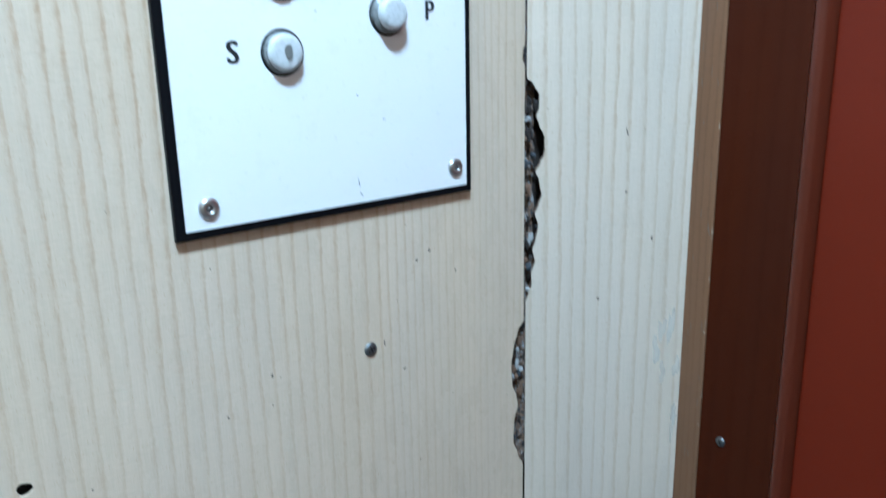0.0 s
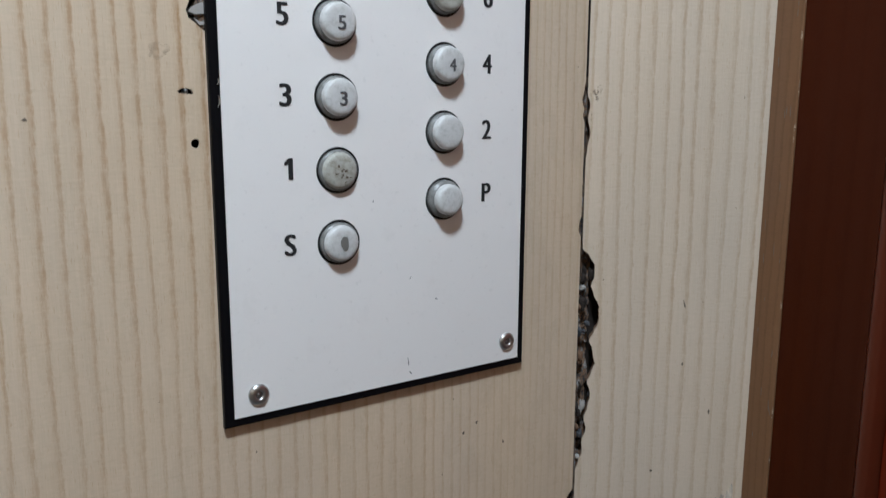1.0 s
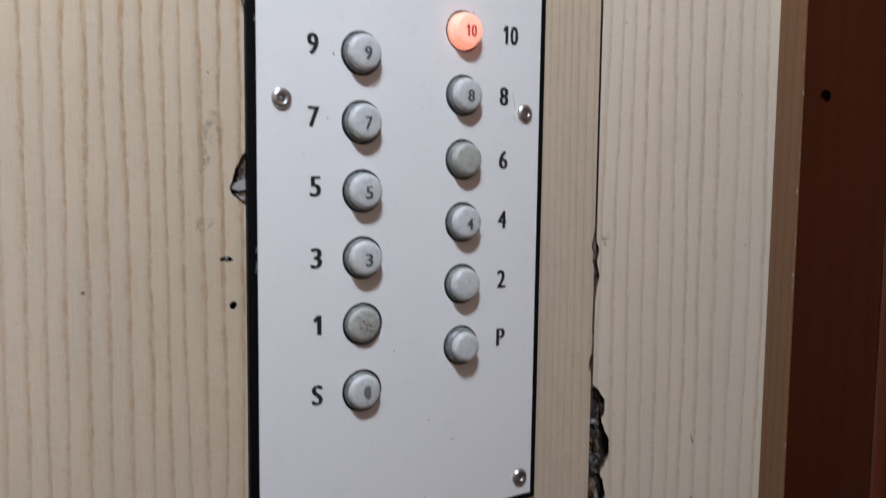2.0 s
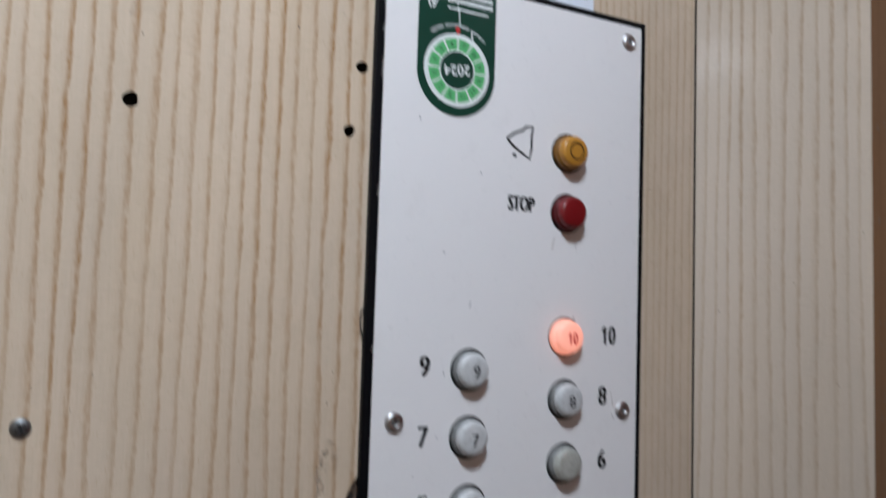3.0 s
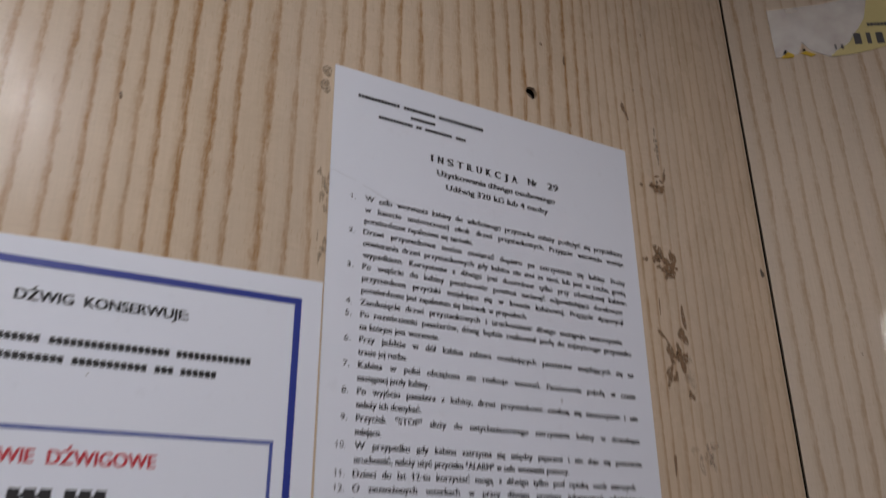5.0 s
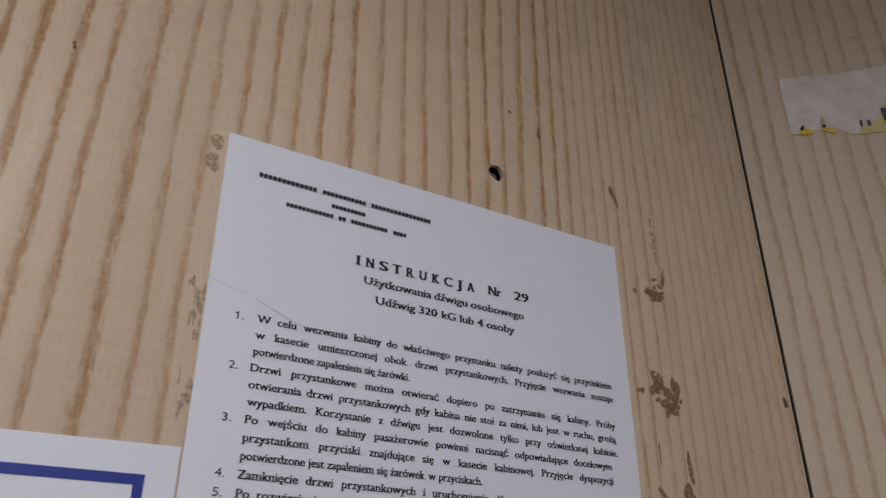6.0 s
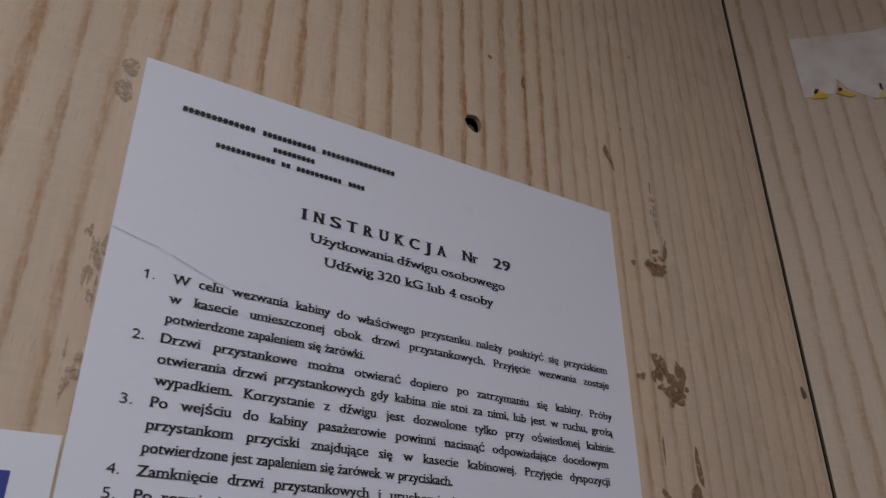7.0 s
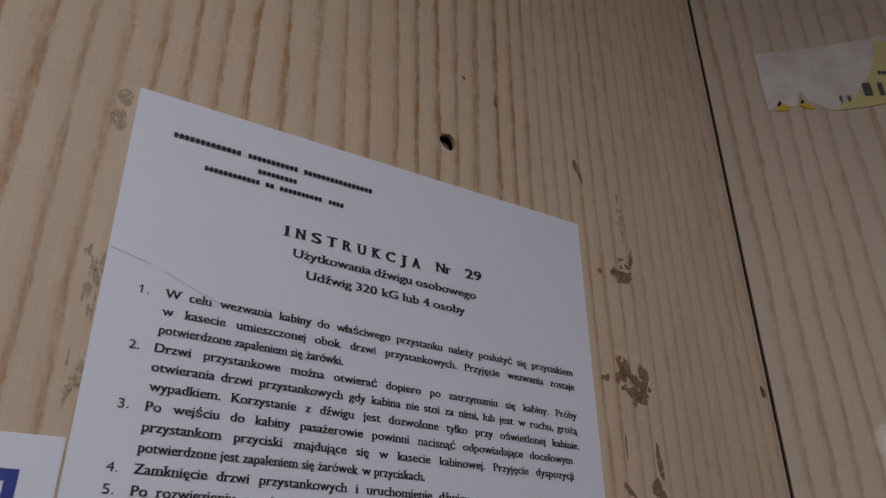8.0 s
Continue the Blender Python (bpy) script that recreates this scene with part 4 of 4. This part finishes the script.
g.ribbon([(0.0022, 1.8902), (0.0100, 1.8880), (0.0165, 1.8866)], 0.00028, IT).ribbon([(0.0205, 1.8850), (0.0330, 1.8800), (0.0400, 1.8776)], 0.0004, IT)
part("crease", g, M_CREASE, sheet, "fine crease, its shade drawn in grey")

# ---- the maintenance notice ----
NW = 0.0007
note = thing("maintenance_notice", MA, -0.112, 1.655, "white lift-maintenance notice with a blue printed border", "paper sheet")
part("paper", Geo().prism([(-0.2158, 1.6585), (0.0010, 1.6545), (0.0012, 1.8262), (-0.12, 1.8254), (-0.2200, 1.8216), (-0.2290, 1.8150), (-0.2300, 1.7400), (-0.2306, 1.6760), (-0.2200, 1.6712)], 0.0002, NW),
     M_PAPER, note, "white paper with a torn corner")
NT = NW + 0.0002


def frame_shape(a, b, c, d, t, w):
    """A rectangular printed border."""
    return Geo().flat([(a, c), (b, c), (b, c + t), (a, c + t)], w).flat([(a, d - t), (b, d - t), (b, d), (a, d)], w).flat([(a, c + t), (a + t, c + t), (a + t, d - t), (a, d - t)], w).flat([(b - t, c + t), (b, c + t), (b, d - t), (b - t, d - t)], w)


part("border", frame_shape(-0.2172, -0.0090, 1.6655, 1.8160, 0.0034, NT), M_BLUE, note, "blue printed border")
part("inner_frame", frame_shape(-0.2074, -0.0180, 1.7092, 1.7475, 0.0016, NT), M_PALEBLUE, note, "thin blue printed frame")
part("emblem", frame_shape(-0.1996, -0.1681, 1.7728, 1.8015, 0.0042, NT), M_BLUE, note, "blue square emblem")
part("emblem_mark", Geo().ring(-0.1840, 1.7846, 0.0042, 0.0077, NT, 32, math.radians(-215), math.radians(70)).flat([(-0.1850, 1.7905), (-0.1826, 1.7905), (-0.1826, 1.7972), (-0.1850, 1.7972)], NT + 0.0001), M_BLUE, note, "blue hook mark")
bars("emblem_bar", ((-0.1990, -0.1676),), 1.7658, 0.0050, NT, M_BLUE, note, "blue printed bar")
g = Geo()
justified(g, "DŹWIG KONSERWUJE:", -0.1301, 1.7976, 0.0045, 0.0690, NT, 0.90, True, 0.040, False)
part("heading", g, M_TEXT, note, "black heading")
bars("company_bar", ((-0.1465, -0.1175), (-0.1145, -0.0665), (-0.0640, -0.0308)), 1.7805, 0.0033, NT, M_TEXT, note, "black printed bars")
bars("company_bar", ((-0.1321, -0.1075), (-0.1048, -0.0750), (-0.0722, -0.0640), (-0.0615, -0.0456)), 1.7728, 0.0033, NT, M_TEXT, note, "black printed bars")
g = Geo()
justified(g, "POGOTOWIE DŹWIGOWE", -0.1550, 1.7332, 0.0054, 0.0880, NT, 0.80, True, 0.034, False)
part("red_heading", g, M_RED, note, "red heading")
bars("number_bar", ((-0.1390, -0.1225), (-0.1190, -0.1025), (-0.0992, -0.0828)), 1.7178, 0.0066, NT, M_TEXT, note, "bold black bars")
bars("address_bar", ((-0.2052, -0.2005), (-0.1985, -0.1690), (-0.1670, -0.1552)), 1.6872, 0.0034, NT, M_GREY, note, "grey printed bars")
bars("address_bar", ((-0.2060, -0.1930), (-0.1905, -0.1642)), 1.6794, 0.0034, NT, M_GREY, note, "grey printed bars")
bars("address_bar", ((-0.2056, -0.1985), (-0.1960, -0.1912), (-0.1890, -0.1800), (-0.1780, -0.1690), (-0.1670, -0.1576)), 1.6712, 0.0034, NT, M_GREY, note, "grey printed bars")
bars("contact_bar", ((-0.0812, -0.0655),), 1.6852, 0.0030, NT, M_GREY, note, "grey printed bars")
bars("contact_bar", ((-0.0625, -0.0214),), 1.6852, 0.0030, NT, M_PALEBLUE, note, "blue printed bars")
bars("contact_bar", ((-0.0815, -0.0665),), 1.6776, 0.0030, NT, M_GREY, note, "grey printed bars")
bars("contact_bar", ((-0.0625, -0.0256),), 1.6776, 0.0030, NT, M_PALEBLUE, note, "blue printed bars")
tape = part("tape", Geo().flat([(-0.2420, 1.8120), (-0.2230, 1.8000), (-0.1880, 1.8290), (-0.2010, 1.8420)], NT + 0.0003), M_FILM, note, "creased clear tape over the corner")

# ---- the dark scrawled sticker ----
ban = thing("scrawled_sticker", MA, -0.27, 1.80, "black sticker with white scrawled strokes partly under the notice", "sticker")
part("film", Geo().prism([(-0.345, 1.806), (-0.262, 1.7895), (-0.2440, 1.7860), (-0.2290, 1.7822), (-0.2270, 1.80), (-0.226, 1.845), (-0.345, 1.865)], 0.00005, 0.00018), M_BANNER, ban, "black film")
r = random.Random(31)
g = Geo()
for i in range(12):
    u, v = -0.338 + i * 0.0092, 1.806 - i * 0.0017
    g.ribbon([(u, v + 0.004), (u + 0.005, v + 0.022 + r.uniform(-0.004, 0.004)), (u + 0.007, v + 0.008), (u + 0.011, v + 0.019), (u + 0.012, v + 0.005)], 0.0034, 0.0004 + 0.00003 * i, True)
part("scrawl", g, M_WHITE, ban, "white scrawled strokes")
part("edge", Geo().ribbon([(-0.345, 1.8068), (-0.262, 1.7904), (-0.244, 1.7868), (-0.2300, 1.7832)], 0.0016, 0.0004), M_WHITE, ban, "white cut edge")

# ---- the torn yellow sticker on the splayed wall ----
torn = thing("torn_sticker", MB, 0.09, 2.075, "torn remains of a yellow sticker under cloudy clear tape", "sticker")
part("tape", Geo().prism([(0.0362, 2.0735), (0.0480, 2.0752), (0.0545, 2.0765), (0.0590, 2.0880), (0.0640, 2.0800), (0.0790, 2.0722), (0.1000, 2.0745), (0.1235, 2.0800), (0.1420, 2.0850), (0.1440, 2.1360), (0.1225, 2.1330), (0.0800, 2.1245), (0.0360, 2.1205)], 0.0002, 0.0006), M_TAPE, torn, "cloudy clear tape")
part("scrap", Geo().prism([(0.0400, 2.0728), (0.0500, 2.0732), (0.0510, 2.0760), (0.0460, 2.0785), (0.0430, 2.0760)], 0.0004, 0.0009), M_YELLOW, torn, "bright yellow scrap")
part("scrap", Geo().prism([(0.0560, 2.0770), (0.0640, 2.0735), (0.0680, 2.0750), (0.0610, 2.0785)], 0.0004, 0.0009), M_YELLOW, torn, "bright yellow scrap")
yel = part("scrap", Geo().prism([(0.0790, 2.0724), (0.1000, 2.0745), (0.1235, 2.0800), (0.1410, 2.0850), (0.1430, 2.1250), (0.1180, 2.1290), (0.1120, 2.1080), (0.0960, 2.0850), (0.0850, 2.0780)], 0.0004, 0.0008), M_PALEYEL, torn, "faded yellow scrap")
g = Geo()
for a, b, c, d in ((0.0430, 2.0765, 0.0450, 2.0800), (0.0580, 2.0790, 0.0600, 2.0800)):
    g.ribbon([(a, b), (c, d)], 0.0020, 0.0012)
part("print_fleck", g, M_INK, torn, "black flecks of print")
bars("lettering_bar", ((0.1000, 0.1075), (0.1100, 0.1145), (0.1175, 0.1250), (0.1280, 0.1350)), 2.0830, 0.0115, 0.0011, M_FADED, yel, "grey printed bars")
bars("lettering_bar", ((0.0835, 0.0856), (0.0885, 0.0912)), 2.0790, 0.0052, 0.0011, M_FADED, yel, "grey printed bars")
bars("lettering_bar", ((0.1130, 0.1290),), 2.1000, 0.0035, 0.0011, M_FADED, yel, "grey printed bars")

# ---- screws and holes ----
for m, u, v, r0, label in ((MA, 0.1556, 0.8273, 0.0062, "dull steel screw head sunk in the laminate wall"), (MA, -0.2215, 1.3088, 0.0062, "dull steel screw head sunk in the laminate wall"),
                           (MF, 0.0512, 0.6860, 0.0052, "dull steel screw head on the brown jamb")):
    sc = thing("wall_screw", m, u, v, label, "screw", "wall screws")
    part("head", Geo().lathe([(r0, 0.0001), (r0, 0.0007), (r0 * 0.8, 0.0018), (r0 * 0.4, 0.0022), (0.0, 0.0022)], u, v, 24, False), M_STEEL, sc, "", True)
    part("slot", Geo().ribbon([(u - r0 * 0.5, v - r0 * 0.2), (u + r0 * 0.5, v + r0 * 0.2)], r0 * 0.28, 0.0027).ribbon([(u + r0 * 0.2, v - r0 * 0.5), (u - r0 * 0.2, v + r0 * 0.5)], r0 * 0.28, 0.0026), M_INK, sc, "dark cross slot")
lone("wall_plug", MA, Geo().lathe([(0.0030, -0.009), (0.0030, -0.0045), (0.0016, -0.0040), (0.0012, -0.007)], 0.1368, 1.9794, 14), M_SPECK, "grey plastic plug deep in a drilled hole", "wall plug", smooth=True)
lone("wall_plug", MA, Geo().lathe([(0.0016, -0.006), (0.0016, -0.0005), (0.0008, 0.0002)], -0.0150, 1.1856, 12), M_STEEL, "bent metal pin end in a small chip", "wall plug", smooth=True)

# a thin wire end that sticks out from behind the panel
c = bpy.data.curves.new("wire", "CURVE")
c.dimensions, c.bevel_depth, c.bevel_resolution = "3D", 0.0005, 2
s = c.splines.new("NURBS")
pts = [(0.004, 1.394, 0.001), (-0.0035, 1.388, 0.003), (-0.006, 1.376, 0.0045), (-0.002, 1.364, 0.003), (0.004, 1.356, 0.001)]
s.points.add(len(pts) - 1)
for p, q in zip(s.points, pts):
    p.co = (*q, 1)
s.use_endpoint_u = True
c.materials.append(M_INK)
wire = tagged(new("wire", c), "thin dark wire loop poking out beside the panel", "wire")
wire.matrix_world = MA

# ---- marks on the walls ----
def mark(name, shapes, material, label, category="stain", m=MA, w=0.0003):
    g = Geo()
    for i, s in enumerate(shapes):
        g.flat(s, w + 0.00003 * i)
    return lone(name, m, g, material, label, category, kind="stuff")


def speckle(u, v, ru, rv, count, seed, lean=0.0):
    r = random.Random(seed)
    return [blob(u + r.gauss(0, ru), v + r.gauss(0, rv), ru * r.uniform(0.25, 0.6), rv * r.uniform(0.25, 0.6), 12, 0.5, seed * 50 + i, lean) for i in range(count)]


GLUED = "brown dried-glue mark on the laminate wall"
mark("glue_stain", speckle(0.2370, 1.9350, 0.0040, 0.0035, 10, 1) + [blob(0.2370, 1.9335, 0.0052, 0.0034, 22, 0.45, 7), blob(0.2230, 1.9335, 0.0018, 0.0012, 10, 0.4, 6), blob(0.2450, 1.9450, 0.0014, 0.0050, 14, 0.45, 9, 0.3)], M_GLUE, GLUED)
mark("glue_stain", [blob(0.2420, 1.9640, 0.0012, 0.0140, 16, 0.35, 8)] + speckle(0.2415, 1.9720, 0.0012, 0.0060, 5, 81), M_SMUDGE, "faint brown streak on the laminate wall")
mark("glue_stain", speckle(0.2355, 1.8800, 0.0045, 0.0055, 14, 2) + [blob(0.2320, 1.8855, 0.0026, 0.0050, 18, 0.5, 3), blob(0.2430, 1.8820, 0.0026, 0.0075, 18, 0.5, 4), blob(0.2375, 1.8730, 0.0058, 0.0030, 20, 0.5, 5)], M_GLUE, GLUED)
mark("glue_stain", [blob(0.2465, 1.8430, 0.0016, 0.0085, 16, 0.3, 11), blob(0.2440, 1.8300, 0.0040, 0.0050, 20, 0.45, 12), blob(0.2260, 1.8290, 0.0016, 0.0040, 14, 0.35, 13, -0.9), blob(0.2320, 1.8190, 0.0026, 0.0060, 18, 0.45, 14, -0.5),
                    blob(0.2420, 1.8130, 0.0036, 0.0060, 18, 0.5, 15), blob(0.2290, 1.8040, 0.0026, 0.0060, 16, 0.5, 17, 0.4), blob(0.2450, 1.7920, 0.0022, 0.0030, 14, 0.5, 16)] + speckle(0.2370, 1.8120, 0.0040, 0.0060, 8, 18), M_GLUE, GLUED)
mark("glue_stain", [blob(0.2150, 1.9900, 0.0018, 0.0060, 16, 0.4, 17, -0.3), blob(0.1648, 2.0142, 0.0009, 0.0045, 12, 0.3, 18), blob(0.1462, 2.0215, 0.0015, 0.0010, 10, 0.3, 19)], M_GLUE, "small brown dried-glue marks on the laminate wall")
mark("glue_stain", [blob(0.2463, 1.6939, 0.0030, 0.0035, 12, 0.4, 20), blob(0.2640, 1.6900, 0.0016, 0.0060, 12, 0.3, 21, -0.3), blob(0.2250, 1.7500, 0.0012, 0.0060, 12, 0.4, 22), blob(0.2270, 1.8480, 0.0006, 0.0060, 10, 0.3, 23)], M_GLUE, "small brown dried-glue marks on the laminate wall")
mark("glue_stain", [blob(-0.0028, 1.9505, 0.0030, 0.0034, 18, 0.16, 24), blob(-0.0034, 1.9405, 0.0032, 0.0042, 18, 0.2, 27)] + speckle(-0.0008, 1.8760, 0.0018, 0.0070, 10, 25) + speckle(-0.0010, 1.8440, 0.0018, 0.0045, 7, 26), M_OLDGLUE, "brown dried-glue specks beside the instruction sheet")
mark("glue_stain", [blob(0.3307, 1.8877, 0.0020, 0.0032, 14, 0.2, 30)], M_SPECK, "dark knot beside the corner seam", "mark")
mark("smudge", speckle(0.2529, 1.7518, 0.0060, 0.0080, 7, 31), M_SMUDGE, "faint brown smudge on the laminate wall")
mark("smudge", speckle(-0.0250, 1.2720, 0.0050, 0.0120, 6, 33) + speckle(-0.1700, 1.6050, 0.0040, 0.0120, 4, 34), M_SMUDGE, "faint brown smudges on the laminate wall")
r = random.Random(77)
dots = [blob(u, v, a, b, 9, 0.35, i) for i, (u, v, a, b) in enumerate(((0.0637, 0.8290, 0.0012, 0.0014), (0.2069, 0.8976, 0.0011, 0.0018), (0.2208, 0.9044, 0.0013, 0.0013), (-0.1105, 1.1668, 0.0012, 0.0012),
                                                                     (-0.1435, 1.6353, 0.0012, 0.0014), (-0.0600, 1.5900, 0.0008, 0.0010), (0.1700, 0.8300, 0.0008, 0.0026), (0.2500, 0.8800, 0.0008, 0.0020), (0.1900, 0.8000, 0.0015, 0.0012), (0.0250, 0.8050, 0.0009, 0.0014), (-0.2381, 1.6605, 0.0050, 0.0012)))]
dots += [blob(r.uniform(-0.25, 0.33), r.uniform(0.65, 2.1), r.uniform(0.0003, 0.0007), r.uniform(0.0003, 0.0010), 7, 0.4, 200 + i) for i in range(60)]
mark("wall_nick", dots, M_SPECK, "small dark nicks in the laminate wall", "mark")
mark("wall_nick", [blob(0.1275, 0.8905, 0.0008, 0.0030, 10, 0.3, 1), blob(0.0996, 0.9382, 0.0010, 0.0014, 9, 0.3, 2), blob(0.0985, 0.9964, 0.0006, 0.0050, 9, 0.3, 3, -0.3), blob(0.075, 0.83, 0.0012, 0.0016, 9, 0.3, 4)] +
     [blob(r.uniform(0.02, 0.16), r.uniform(0.65, 1.9), 0.0005, r.uniform(0.0004, 0.0012), 7, 0.4, 300 + i) for i in range(14)], M_SPECK, "small dark nicks in the splayed wall", "mark", MB)
mark("pale_mark", [blob(-0.2080, 1.6080, 0.0008, 0.0210, 14, 0.3, 41, 0.12)], M_PALE, "pale upright streak on the laminate wall", "mark")
mark("wall_nick", speckle(0.0090, 1.1850, 0.0022, 0.0090, 9, 44), M_SMUDGE, "greyish chips beside the corner seam", "mark", MB)
mark("pale_mark", speckle(0.1500, 0.7600, 0.0060, 0.0260, 9, 51) + speckle(0.1580, 0.7000, 0.0030, 0.0200, 6, 52), M_PALE, "whitish rubbed patch at the edge of the splayed wall", "mark", MB)
mark("smudge", [blob(-0.0235, 1.2790, 0.0085, 0.0120, 22, 0.25, 53), blob(-0.0310, 1.2110, 0.0070, 0.0050, 18, 0.3, 54), blob(-0.1930, 1.6120, 0.0045, 0.0090, 16, 0.4, 55, -0.4), blob(-0.1717, 1.5820, 0.0030, 0.0070, 14, 0.4, 56)], M_HAZE, "faint greyish handling smudges on the laminate wall")
mark("smudge", [blob(0.2461, 1.8023, 0.0050, 0.0120, 20, 0.4, 57), blob(0.2846, 1.6919, 0.0020, 0.0080, 14, 0.35, 58, -0.4)] + speckle(0.2400, 1.7350, 0.0060, 0.0100, 6, 59), M_HAZE, "faint brown smudges on the laminate wall")
mark("smudge", [blob(0.0985, 2.1560, 0.0080, 0.0050, 18, 0.35, 60)], M_HAZE, "brown smudge above the torn sticker", "stain", MB)
r = random.Random(91)
mark("wall_nick", [blob(0.0262 + r.uniform(-0.0010, 0.0014), r.uniform(0.66, 1.45), r.uniform(0.0004, 0.0010), r.uniform(0.0010, 0.0060), 9, 0.4, 400 + i) for i in range(16)], M_OLDGLUE, "pale chips along the joint of the jamb and its edging", "mark", MF, 0.0021)
mark("wall_nick", [blob(r.uniform(0.003, 0.024), r.uniform(0.65, 1.60), 0.00035, r.uniform(0.0020, 0.0060), 7, 0.3, 430 + i) for i in range(46)], M_SPECK, "dark open pores in the oak-grain edging", "mark", MF, 0.0018)
